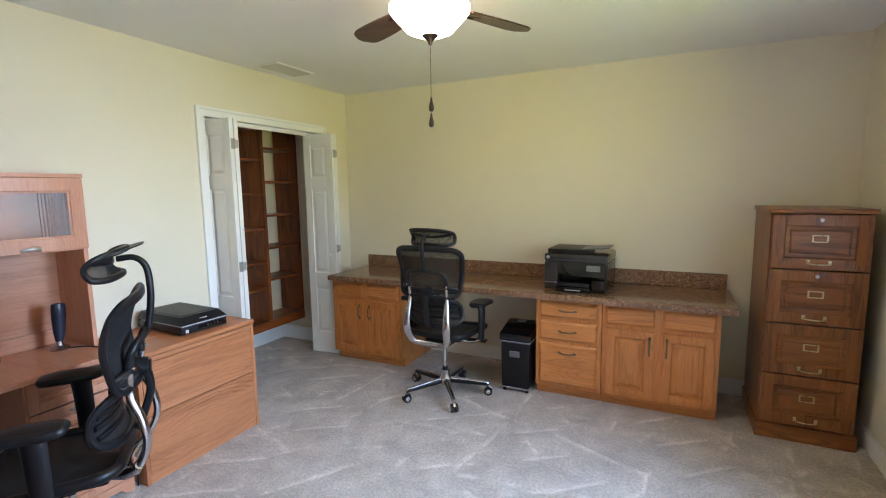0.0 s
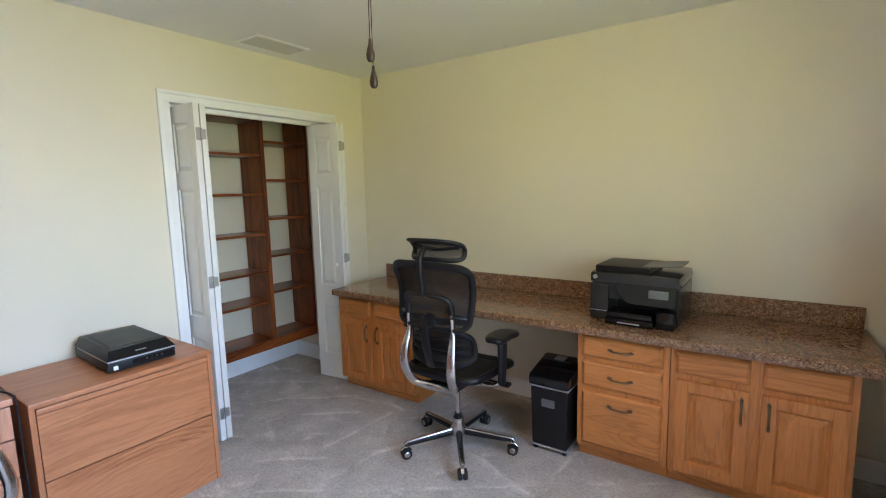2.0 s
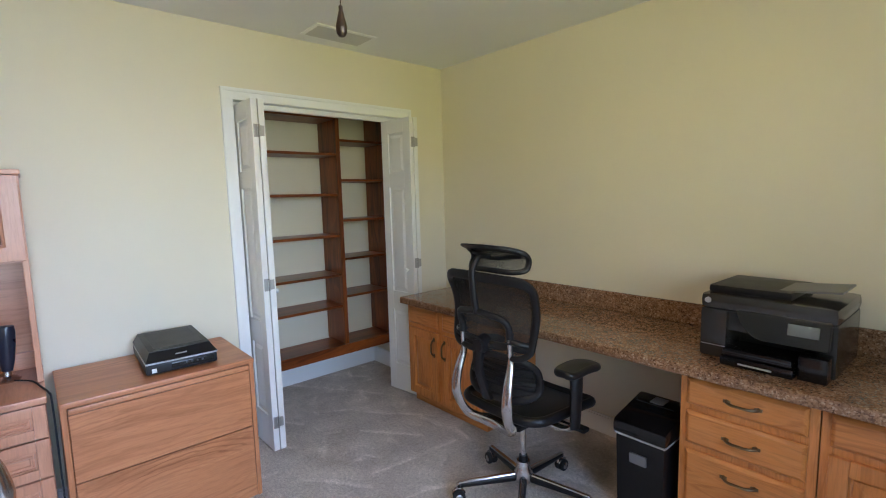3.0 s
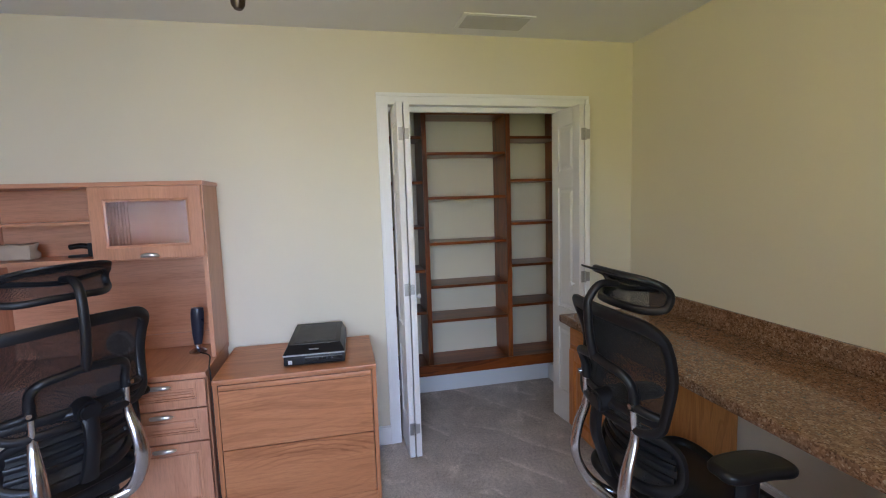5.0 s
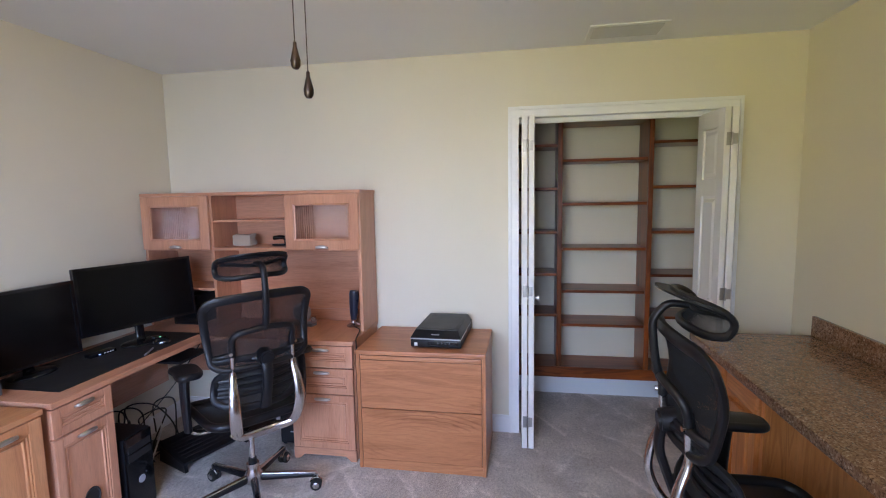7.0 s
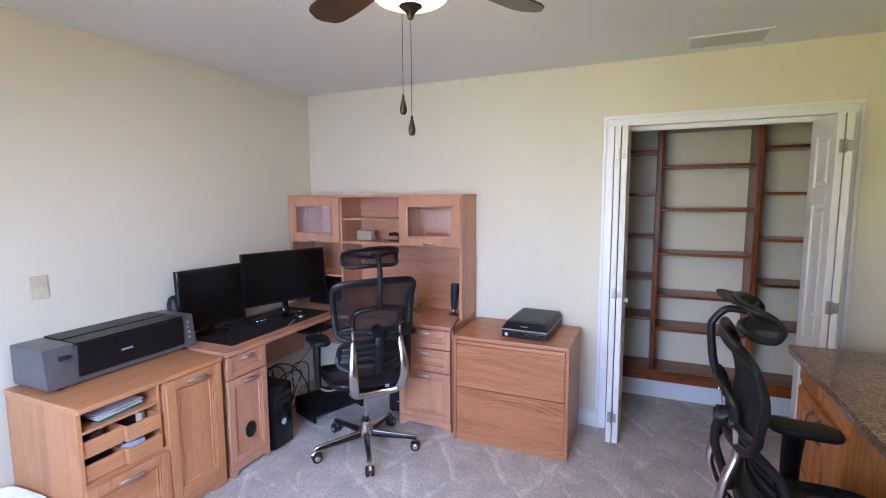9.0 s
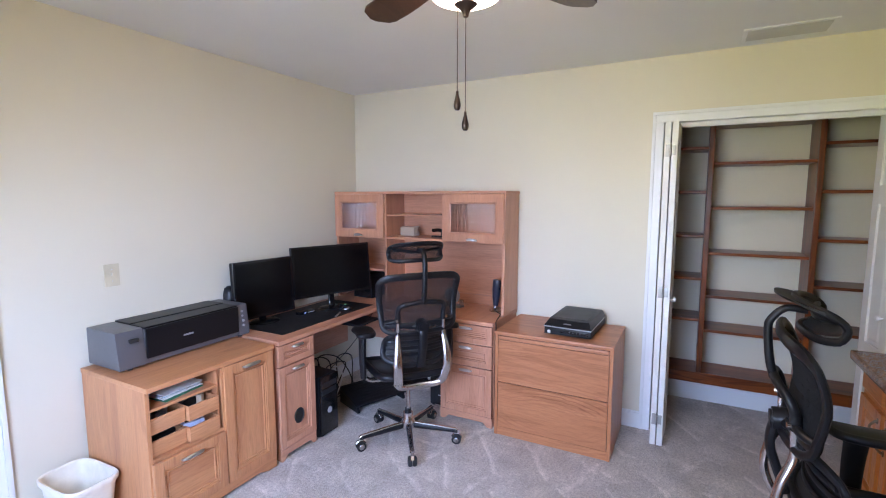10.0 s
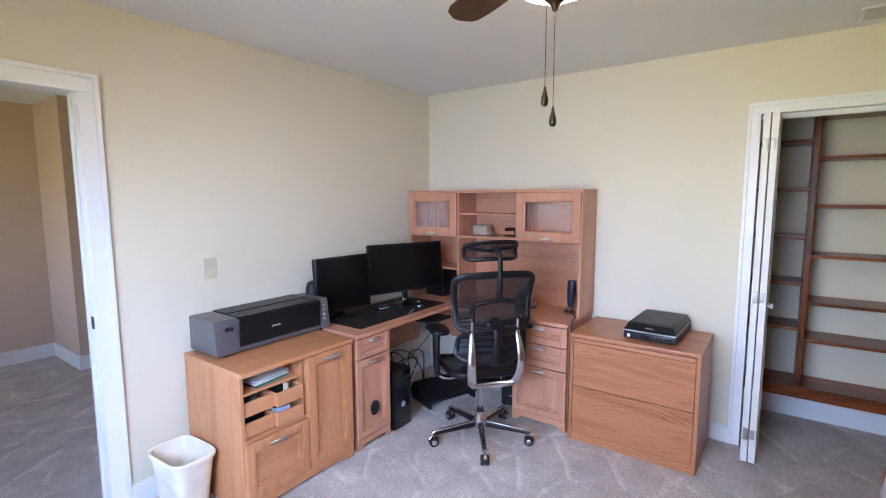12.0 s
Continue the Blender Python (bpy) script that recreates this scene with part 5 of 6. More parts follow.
def all_in_one_printer():
    c = thing("printer", 2.095, 3.535, 0.776, -2, "glossy black all-in-one printer with document feeder on the countertop", "printer")
    w, d = 0.445, 0.40
    bm = bmesh.new()
    box(bm, (0, 0.0, 0.0), (0.1, d, 0.2), 0.016)
    box(bm, (w - 0.06, 0.03, 0.0), (w, d, 0.2), 0.012)
    box(bm, (0.09, 0.16, 0.0), (w - 0.05, d, 0.2), 0.004)
    box(bm, (0.09, 0.03, 0.0), (w - 0.05, 0.17, 0.03), 0.004)
    box(bm, (0.09, 0.02, 0.118), (w - 0.05, 0.17, 0.2), 0.004)
    part("body", bm, GRAPHITE, c, "", True)
    bm = bmesh.new()
    box(bm, (-0.004, 0.004, 0.2), (w + 0.004, d, 0.262), 0.03)
    part("scanner_bed", bm, GRAPHITE, c, "", True)
    bm = bmesh.new()
    box(bm, (0.01, 0.05, 0.26), (0.3, d - 0.03, 0.292), 0.014)
    part("document_feeder", bm, BLACK, c, "", True)
    bm = bmesh.new()
    box(bm, (-0.1, -0.11, -0.004), (0.1, 0.11, 0.004), 0.003, pose(0.34, 0.2, 0.296, 0, -5, 0))
    part("feed_tray", bm, GREY, c, "grey paper feed tray")
    bm = bmesh.new()
    t = bmesh.new()
    f = t.faces.new([t.verts.new((x, 0.03, z)) for x, z in ((0.125, 0.212), (0.15, 0.16), (0.19, 0.12), (0.22, 0.108), (w - 0.012, 0.108), (w - 0.012, 0.212))])
    r = bmesh.ops.extrude_face_region(t, geom=[f])
    for v in [g for g in r["geom"] if isinstance(g, bmesh.types.BMVert)]:
        v.co.y = -0.018 + (v.co.z - 0.108) * 0.2
    bmesh.ops.recalc_face_normals(t, faces=t.faces[:])
    bmesh.ops.bevel(t, geom=t.edges[:], offset=0.005, segments=2, affect="EDGES")
    merge(bm, t)
    part("control_panel", bm, BLACKGLOSS, c, "", True)
    boxes("touch_screen", PALEGREY, c, [((0.305, -0.004, 0.15), (0.4, 0.0, 0.192))], 0.001, "grey touch screen").matrix_local = pose(0, -0.0385, 0.0, -11.3, 0, 0)
    # black sheet darkens the back of the output recess like deep shade
    boxes("output_slot_shade", RUBBER, c, [((0.1, 0.15, 0.03), (w - 0.06, 0.158, 0.118))], 0.002)
    boxes("lid_seam", RUBBER, c, [((0.006, 0.001, 0.196), (w - 0.004, d - 0.002, 0.2))], 0.0)
    boxes("side_seam", SILVER, c, [((0.006, -0.002, 0.05), (0.096, 0.004, 0.0525))], 0.0)
    bm = bmesh.new()
    box(bm, (0.105, -0.075, 0.002), (0.345, 0.12, 0.038), 0.008)
    box(bm, (0.112, -0.07, 0.042), (0.338, 0.12, 0.056), 0.005)
    box(bm, (0.112, -0.074, 0.05), (0.338, -0.06, 0.07), 0.005)
    part("paper_tray", bm, BLACKGLOSS, c, "", True)
    boxes("tray_grip", SILVER, c, [((0.17, -0.078, 0.014), (0.28, -0.073, 0.02))], 0.001, "silver tray grip")
    bm = bmesh.new()
    box(bm, (0.35, -0.05, 0.0), (w - 0.008, 0.04, 0.09), 0.01)
    part("side_cover", bm, BLACKGLOSS, c, "", True)
    bm = bmesh.new()
    rod(bm, (0.028, -0.003, 0.235), (0.028, 0.002, 0.235), 0.012, 0.012, 20)
    part("badge", bm, SILVER, c, "round silver badge", True)


all_in_one_printer()


def shredder():
    c = thing("paper_shredder", 1.812, 3.352, 0, 0, "black paper shredder on casters under the countertop", "shredder")
    w, d = 0.23, 0.27
    bm = bmesh.new()
    t = bmesh.new()
    box(t, (0.006, 0.012, 0.035), (w - 0.006, d - 0.006, 0.385), 0.014)
    for v in t.verts:
        s = 0.94 + 0.06 * (v.co.z - 0.035) / 0.35
        v.co.x, v.co.y = w / 2 + (v.co.x - w / 2) * s, d / 2 + (v.co.y - d / 2) * s
    merge(bm, t)
    part("bin", bm, BLACK, c, "", True)
    boxes("trim_band", SILVER, c, [((0.0, 0.004, 0.386), (w, d, 0.393))], 0.002, "thin silver band")
    bm = bmesh.new()
    t = bmesh.new()
    box(t, (-0.003, 0.0, 0.394), (w + 0.003, d + 0.003, 0.5), 0.018)
    for v in t.verts:
        if v.co.z > 0.45:
            v.co.z -= 0.05 * max(0, 1 - v.co.y / 0.13)
    merge(bm, t)
    part("cutter_head", bm, BLACKGLOSS, c, "", True)
    # black strip laid on the solid head for the shade in the slot
    boxes("paper_slot_shade", RUBBER, c, [((0.03, 0.15, 0.5), (w - 0.03, 0.156, 0.502))], 0.0)
    boxes("switch", GREY, c, [((0.085, 0.17, 0.499), (0.145, 0.24, 0.504))], 0.002)
    bm = bmesh.new()
    box(bm, (0.075, 0.004, 0.275), (0.15, 0.016, 0.32), 0.008)
    part("window", bm, GREY, c, "small clear bin window", True)
    boxes("base_band", SILVER, c, [((0.006, 0.012, 0.03), (w - 0.006, d - 0.006, 0.036))], 0.002)
    for x in (0.03, w - 0.03):
        for y in (0.04, d - 0.04):
            bm = bmesh.new()
            rod(bm, (x - 0.01, y, 0.016), (x + 0.01, y, 0.016), 0.016, 0.016, 16, 0.003)
            part("caster", bm, RUBBER, c, "", True)


shredder()


def flatbed_scanner():
    c = thing("flatbed_scanner", 0.47, 1.795, 0.706, 88, "black flatbed scanner with silver stripe on the lateral file", "scanner")
    w, d = 0.29, 0.43
    bm = bmesh.new()
    box(bm, (0, 0, 0.006), (w, d, 0.052), 0.008)
    part("body", bm, BLACK, c, "", True)
    boxes("stripe", SILVER, c, [((-0.002, -0.005, 0.0525), (w + 0.002, d * 0.9, 0.0585))], 0.001, "silver stripe")
    boxes("button_bar", BLACKGLOSS, c, [((0.1, -0.003, 0.022), (w - 0.015, 0.001, 0.042))], 0.002)
    bm = bmesh.new()
    t = bmesh.new()
    box(t, (0, -0.002, 0.058), (w, d, 0.1), 0.004)
    for v in t.verts:
        if v.co.z > 0.08:
            v.co.x = w / 2 + (v.co.x - w / 2) * 0.86
            v.co.y = d / 2 + (v.co.y - d / 2) * 0.9 + 0.018
    merge(bm, t)
    part("lid", bm, BLACK, c, "", True)
    for k in range(4):
        bm = bmesh.new()
        rod(bm, (0.16 + 0.022 * k, -0.003, 0.032), (0.16 + 0.022 * k, 0.002, 0.032), 0.005, 0.005, 12)
        part("button", bm, GREY, c, "", True)
    boxes("badge", PAPER, c, [((0.022, -0.0025, 0.014), (0.04, 0.002, 0.032))], 0.0, "small white square mark")
    boxes("lid_panel", BLACK, c, [((0.045, 0.07, 0.0985), (w - 0.045, d - 0.045, 0.1015))], 0.001)
    boxes("lettering", SILVER, c, [((0.12, 0.006, 0.0765), (0.165, 0.0135, 0.0805))], 0.0)
    for x in (0.03, w - 0.03):
        for y in (0.04, d - 0.04):
            bm = bmesh.new()
            rod(bm, (x, y, 0.0), (x, y, 0.008), 0.01, 0.01, 12)
            part("foot", bm, RUBBER, c)


flatbed_scanner()


GUNMETAL = metal("gunmetal_enamel", (0.15, 0.15, 0.16), 0.34)
GUNMETAL.node_tree.nodes["Principled BSDF"].inputs["Metallic"].default_value = 0.45


def wide_printer():
    c = thing("photo_printer", 2.15, 0.24, 0.734, 180, "wide grey photo printer with black front cover on the credenza", "printer")
    w, d, h = 0.73, 0.275, 0.195
    for nm, x0, x1 in (("left_end", -0.012, 0.118), ("right_end", w - 0.075, w)):
        bm = bmesh.new()
        t = bmesh.new()
        box(t, (x0, 0.0, 0.012), (x1, d, h), 0.01)
        for v in t.verts:
            if v.co.z > 0.1 and v.co.y < 0.1:
                v.co.y += 0.02
        merge(bm, t)
        part(nm, bm, GUNMETAL, c, "", True)
    bm = bmesh.new()
    box(bm, (0.118, 0.01, 0.012), (w - 0.075, d, h - 0.012), 0.004)
    part("body", bm, GUNMETAL, c)
    bm = bmesh.new()
    box(bm, (0.12, -0.002, 0.038), (w - 0.077, 0.012, h - 0.006), 0.005)
    part("front_cover", bm, BLACK, c, "black drop-down front cover")
    bm = bmesh.new()
    box(bm, (0.119, 0.01, h - 0.011), (w - 0.076, 0.13, h + 0.002), 0.004)
    part("top_cover", bm, BLACK, c)
    bm = bmesh.new()
    box(bm, (0.119, 0.134, h - 0.011), (w - 0.076, d - 0.004, h + 0.005), 0.004)
    part("rear_feeder_cover", bm, BLACK, c)
    boxes("rear_lip", BLACK, c, [((0.04, d, 0.03), (w - 0.02, d + 0.016, h - 0.02))], 0.004)
    # uncut slot: a black block gives its inner shade
    boxes("card_slot_shade", RUBBER, c, [((0.045, -0.001, h - 0.06), (0.085, 0.022, h - 0.042))], 0.003)
    boxes("badge", SILVER, c, [((0.31, -0.0045, 0.105), (0.365, -0.0015, 0.114))], 0.001, "silver lettering bar")
    for k in range(4):
        bm = bmesh.new()
        rod(bm, (w - 0.04, 0.018, 0.07 + 0.028 * k), (w - 0.04, -0.001 if k < 2 else 0.012, 0.07 + 0.028 * k), 0.008, 0.007, 14)
        part("button", bm, SILVER, c, "silver button", True)
    for x in (0.05, w - 0.05):
        for y in (0.03, d - 0.03):
            bm = bmesh.new()
            rod(bm, (x, y, 0), (x, y, 0.014), 0.012, 0.012, 12)
            part("foot", bm, RUBBER, c)


wide_printer()


def monitor(x, y, rz, w, h, z0, label, tilt=8.0, stand=0.13):
    """A flat monitor; local x along its width, low y is the screen side."""
    c = thing("monitor", x, y, DTOP + 0.003, rz, label, "monitor", "monitors on the desk")
    m = pose(0, 0, z0, tilt, 0, 0)
    bm = bmesh.new()
    box(bm, (-w / 2, 0.004, 0), (w / 2, 0.03, h), 0.006, m)
    box(bm, (-w / 3, 0.03, h * 0.2), (w / 3, 0.055, h * 0.8), 0.014, m)
    part("housing", bm, BLACK, c, "", True)
    bm = bmesh.new()
    moulded(bm, -w / 2, w / 2, 0, h, [(0, 0.006), (0.0, -0.004), (0.002, -0.006), (0.016, -0.006), (0.018, -0.001), (0.018, 0.006)], False)
    bmesh.ops.transform(bm, matrix=m, verts=bm.verts[:])
    part("bezel", bm, BLACKGLOSS, c)
    bm = bmesh.new()
    box(bm, (-w / 2 + 0.017, -0.0005, 0.017), (w / 2 - 0.017, 0.005, h - 0.017), 0, m)
    part("screen", bm, SCREEN, c, "switched-off dark screen")
    bm = bmesh.new()
    tube(bm, smooth_path([(0, 0.045, 0.012), (0, 0.06, 0.05), (0, 0.065, z0 + 0.08), (0, 0.05, z0 + 0.12)], 5), 0.026, 12, flat=0.5, up=(0, 1, 0))
    part("neck", bm, BLACKGLOSS, c, "", True)
    bm = bmesh.new()
    lathe(bm, [(0, 0), (stand, 0), (stand, 0.006), (stand * 0.9, 0.012), (stand * 0.3, 0.018), (0, 0.018)], (0, 0.025, 0), 36, 1.0, 0.72)
    part("foot", bm, BLACKGLOSS, c, "", True)


monitor(1.185, 0.125, 175, 0.45, 0.375, 0.045, "black flat monitor, switched off, on the desk", -3, 0.105)
monitor(0.66, 0.255, 161, 0.64, 0.365, 0.11, "large black wide monitor, switched off, on the desk", -6, 0.12)


def desk_mat():
    c = thing("desk_mat", 0.5, 0.02, DTOP + 0.001, 0, "black desk mat on the desk", "desk mat")
    bm = bmesh.new()
    box(bm, (-0.06, 0, 0), (0.85, 0.42, 0.0025), 0.001)
    part("mat", bm, MATBLACK, c)


MATBLACK = plastic("matt_black_mat", (0.01, 0.01, 0.011), 0.55)
desk_mat()


def mouse():
    c = thing("computer_mouse", 0.66, 0.345, DTOP + 0.004, 200, "glossy black computer mouse on the desk mat", "mouse")
    bm = bmesh.new()
    lathe(bm, [(0, 0.034), (0.012, 0.033), (0.026, 0.026), (0.034, 0.012), (0.035, 0.0), (0, 0.0)], (0, 0, 0), 24, 0.95, 1.7)
    part("shell", bm, BLACKGLOSS, c, "", True)
    bm = bmesh.new()
    rod(bm, (-0.004, 0.03, 0.03), (0.004, 0.03, 0.03), 0.009, 0.009, 14)
    part("wheel", bm, RUBBER, c)
    bm = bmesh.new()
    lathe(bm, [(0, 0.037), (0.005, 0.036), (0.006, 0.033), (0, 0.032)], (0.008, 0.0, 0), 12)
    part("status_light", bm, GREENLED, c, "small green light")


GREENLED = glowing("green_led", (0.1, 1.0, 0.25), 0.12)
BLUELED = glowing("blue_led", (0.15, 0.35, 1.0), 0.25)
mouse()


def usb_hub():
    c = thing("usb_hub", 0.885, 0.175, DTOP + 0.004, 172, "small black USB hub with blue light on the desk mat", "usb hub")
    bm = bmesh.new()
    box(bm, (-0.07, -0.025, 0), (0.07, 0.025, 0.018), 0.005)
    part("case", bm, BLACKGLOSS, c, "", True)
    boxes("status_light", BLUELED, c, [((-0.03, -0.0265, 0.007), (-0.018, -0.0245, 0.011))], 0.0)
    for k in range(4):
        boxes("port", SILVER, c, [((0.0 + 0.015 * k, -0.0262, 0.006), (0.01 + 0.015 * k, -0.0245, 0.012))], 0.0)


usb_hub()


def pen():
    c = thing("pen", 0.83, 0.42, DTOP + 0.009, 25, "grey ballpoint pen on the desk mat", "pen")
    bm = bmesh.new()
    rod(bm, (-0.07, 0, 0), (0.055, 0, 0), 0.005, 0.005, 10)
    rod(bm, (0.055, 0, 0), (0.07, 0, 0), 0.005, 0.0012, 10)
    part("barrel", bm, SILVER, c, "", True)


pen()


def small_speaker():
    c = thing("desktop_speaker", 1.373, 0.015, 0.739, 0, "small black rounded desktop speaker behind the monitor", "speaker")
    bm = bmesh.new()
    lathe(bm, [(0, 0), (0.045, 0), (0.047, 0.006), (0.04, 0.02), (0.041, 0.12), (0.041, 0.23), (0.034, 0.256), (0.018, 0.268), (0, 0.27)], (0, 0, 0), 24)
    part("cabinet", bm, BLACK, c, "", True)
    bm = bmesh.new()
    lathe(bm, [(0.0425, 0.06), (0.0432, 0.065), (0.0432, 0.22), (0.0425, 0.225)], (0, 0, 0), 24)
    part("grille", bm, MATBLACK, c, "", True)


small_speaker()


def handset():
    c = thing("cordless_handset", 0.175, 1.345, DTOP + 0.001, 0, "dark navy handset standing in a silver base on the desk", "handset")
    bm = bmesh.new()
    lathe(bm, [(0, 0), (0.042, 0), (0.044, 0.006), (0.034, 0.014), (0.016, 0.022), (0.014, 0.045), (0, 0.046)], (0, 0, 0), 28)
    part("base", bm, CHROME, c, "silver base", True)
    bm = bmesh.new()
    t = bmesh.new()
    lathe(t, [(0, 0.04), (0.018, 0.042), (0.026, 0.09), (0.031, 0.16), (0.032, 0.21), (0.028, 0.232), (0, 0.236)], (0, 0, 0), 24, 0.8, 1.0)
    merge(bm, t, Matrix.Rotation(radians(-3), 4, "X"))
    part("handset", bm, NAVY, c, "", True)


NAVY = plastic("navy_plastic", (0.018, 0.022, 0.04), 0.3)
handset()


def carved_block():
    c = thing("stone_block", 0.17, 0.61, 1.262, 84, "rough tan carved stone block on the hutch shelf", "ornament")
    t = bmesh.new()
    box(t, (-0.07, -0.03, 0), (0.07, 0.03, 0.075), 0.012)
    bmesh.ops.subdivide_edges(t, edges=t.edges[:], cuts=3, use_grid_fill=True)
    for v in t.verts:
        k = noise.noise(v.co * 28) * 0.009
        v.co += Vector((k, k * 0.8, k if v.co.z > 0.01 else 0))
        v.co.z = max(0.0, v.co.z)
    part("block", t, STONE, c, "", True)


STONE = paint("tan_stone", (0.42, 0.33, 0.25), 0.8, 0.35, 60.0)
carved_block()


def stapler():
    c = thing("stapler", 0.18, 0.875, 1.262, 90, "black desk stapler on the hutch shelf", "stapler")
    bm = bmesh.new()
    box(bm, (-0.055, -0.018, 0), (0.055, 0.018, 0.012), 0.004)
    part("base", bm, BLACK, c, "", True)
    bm = bmesh.new()
    tube(bm, smooth_path([(-0.05, 0, 0.05), (0.0, 0, 0.055), (0.05, 0, 0.045)], 5), 0.017, 12, flat=0.8)
    part("arm", bm, BLACKGLOSS, c, "", True)
    bm = bmesh.new()
    box(bm, (0.03, -0.02, 0.01), (0.055, 0.02, 0.068), 0.006)
    part("hinge_block", bm, BLACK, c, "", True)


stapler()


def desk_clock():
    c = thing("desk_clock", 0.19, 1.0, DTOP + 0.001, 82, "round grey desk clock on a silver base", "clock")
    bm = bmesh.new()
    box(bm, (-0.09, -0.03, 0), (0.09, 0.03, 0.02), 0.006)
    part("base", bm, GREY, c, "", True)
    bm = bmesh.new()
    rod(bm, (0, -0.016, 0.085), (0, 0.016, 0.085), 0.062, 0.062, 36, 0.005)
    body = part("dial_case", bm, SILVER, c, "", True)
    bm = bmesh.new()
    rod(bm, (0, -0.019, 0.085), (0, -0.0162, 0.085), 0.05, 0.05, 36)
    part("dial", bm, GREY, body, "grey dial", True)
    bm = bmesh.new()
    rod(bm, (0.085, 0, 0.02), (0.085, 0, 0.062), 0.017, 0.017, 20, 0.002)
    part("pen_cup", bm, CHROME, c, "small chrome cup", True)


desk_clock()


def black_box_device():
    c = thing("backup_drive", 0.17, 0.20, DTOP + 0.001, 88, "black external drive under the low hutch shelf", "drive")
    bm = bmesh.new()
    box(bm, (-0.09, -0.09, 0), (0.1, 0.09, 0.2), 0.01)
    part("case", bm, BLACK, c, "", True)
    boxes("front_plate", BLACKGLOSS, c, [((-0.08, -0.093, 0.01), (0.09, -0.0895, 0.19))], 0.002)


black_box_device()


def tower():
    c = thing("computer_tower", 1.14, 0.53, 0, 180, "black computer tower under the desk", "computer")
    w, d, h = 0.165, 0.44, 0.41
    bm = bmesh.new()
    box(bm, (0, 0.012, 0.008), (w, d, h), 0.006)
    part("case", bm, BLACK, c)
    bm = bmesh.new()
    box(bm, (0.002, 0.0, 0.012), (w - 0.002, 0.014, h - 0.004), 0.008)
    part("front_panel", bm, BLACKGLOSS, c, "", True)
    for z in (0.33, 0.285):
        boxes("drive_bay", MATBLACK, c, [((0.014, -0.002, z), (w - 0.014, 0.002, z + 0.035))], 0.002)
    bm = bmesh.new()
    rod(bm, (w / 2, -0.003, 0.17), (w / 2, 0.001, 0.17), 0.02, 0.02, 24)
    part("badge", bm, SILVER, c, "round silver badge", True)
    for x in (0.02, w - 0.02):
        boxes("foot", RUBBER, c, [((x - 0.012, 0.03, 0), (x + 0.012, 0.06, 0.01))], 0.001)
        boxes("foot", RUBBER, c, [((x - 0.012, d - 0.06, 0), (x + 0.012, d - 0.03, 0.01))], 0.001)


tower()


def footrest():
    c = thing("footrest", 0.5, 0.47, 0, 158, "black plastic tilting footrest on the carpet under the desk", "footrest")
    bm = bmesh.new()
    box(bm, (-0.22, -0.14, -0.012), (0.22, 0.14, 0.012), 0.01, pose(0, 0, 0.085, 12, 0, 0))
    part("platform", bm, BLACK, c, "", True)
    for s in (-1, 1):
        bm = bmesh.new()
        t = bmesh.new()
        f = [t.verts.new((0.19 * s, y, z)) for y, z in ((-0.13, 0), (0.14, 0), (0.13, 0.095), (-0.12, 0.045))]
        face = t.faces.new(f)
        r = bmesh.ops.extrude_face_region(t, geom=[face])
        bmesh.ops.translate(t, verts=[v for v in r["geom"] if isinstance(v, bmesh.types.BMVert)], vec=(0.02 * s, 0, 0))
        bmesh.ops.recalc_face_normals(t, faces=t.faces[:])
        merge(bm, t)
        part("support", bm, BLACK, c)
    for k in range(7):
        boxes("tread_rib", RUBBER, c, [((-0.19, -0.0035, 0.0), (0.19, 0.0035, 0.003))], 0.001).matrix_local = pose(0, -0.1 + 0.033 * k, 0.0985 + (-0.1 + 0.033 * k) * math.tan(radians(12)), 12, 0, 0)


footrest()


def subwoofer():
    c = thing("subwoofer", 0.36, 1.03, 0, 90, "black subwoofer box on the carpet beside the drawer pedestal", "speaker")
    bm = bmesh.new()
    box(bm, (-0.13, 0.0, 0.012), (0.04, 0.2, 0.27), 0.01)
    part("cabinet", bm, BLACK, c, "", True)
    bm = bmesh.new()
    box(bm, (-0.12, -0.006, 0.03), (0.03, 0.002, 0.25), 0.004)
    part("grille", bm, MATBLACK, c)
    boxes("badge", SILVER, c, [((-0.06, -0.008, 0.09), (-0.03, -0.0055, 0.096))], 0.0)
    for x in (-0.11, 0.02):
        for y in (0.02, 0.18):
            boxes("foot", RUBBER, c, [((x - 0.01, y - 0.01, 0), (x + 0.01, y + 0.01, 0.013))], 0.001)


subwoofer()


def power_strip():
    c = thing("power_strip", 0.72, 0.12, 0, 4, "black surge protector with plugs on the carpet under the desk", "power strip")
    bm = bmesh.new()
    box(bm, (-0.2, -0.06, 0), (0.2, 0.06, 0.06), 0.01)
    part("case", bm, BLACK, c, "", True)
    for k in range(5):
        bm = bmesh.new()
        box(bm, (-0.17 + 0.07 * k, -0.03, 0.06), (-0.13 + 0.07 * k, 0.02, 0.1 + 0.02 * (k % 2)), 0.006)
        part("plug", bm, RUBBER, c, "", True)


power_strip()

CABLEWHITE = plastic("white_cable", (0.7, 0.7, 0.68), 0.5)


def cable(name, pts, r, mat, label):
    bm = bmesh.new()
    tube(bm, smooth_path(pts, 8), r, 8)
    o = part(name, bm, mat, None, "", True)
    tagged(o, label, "cable", "cables under the desk")


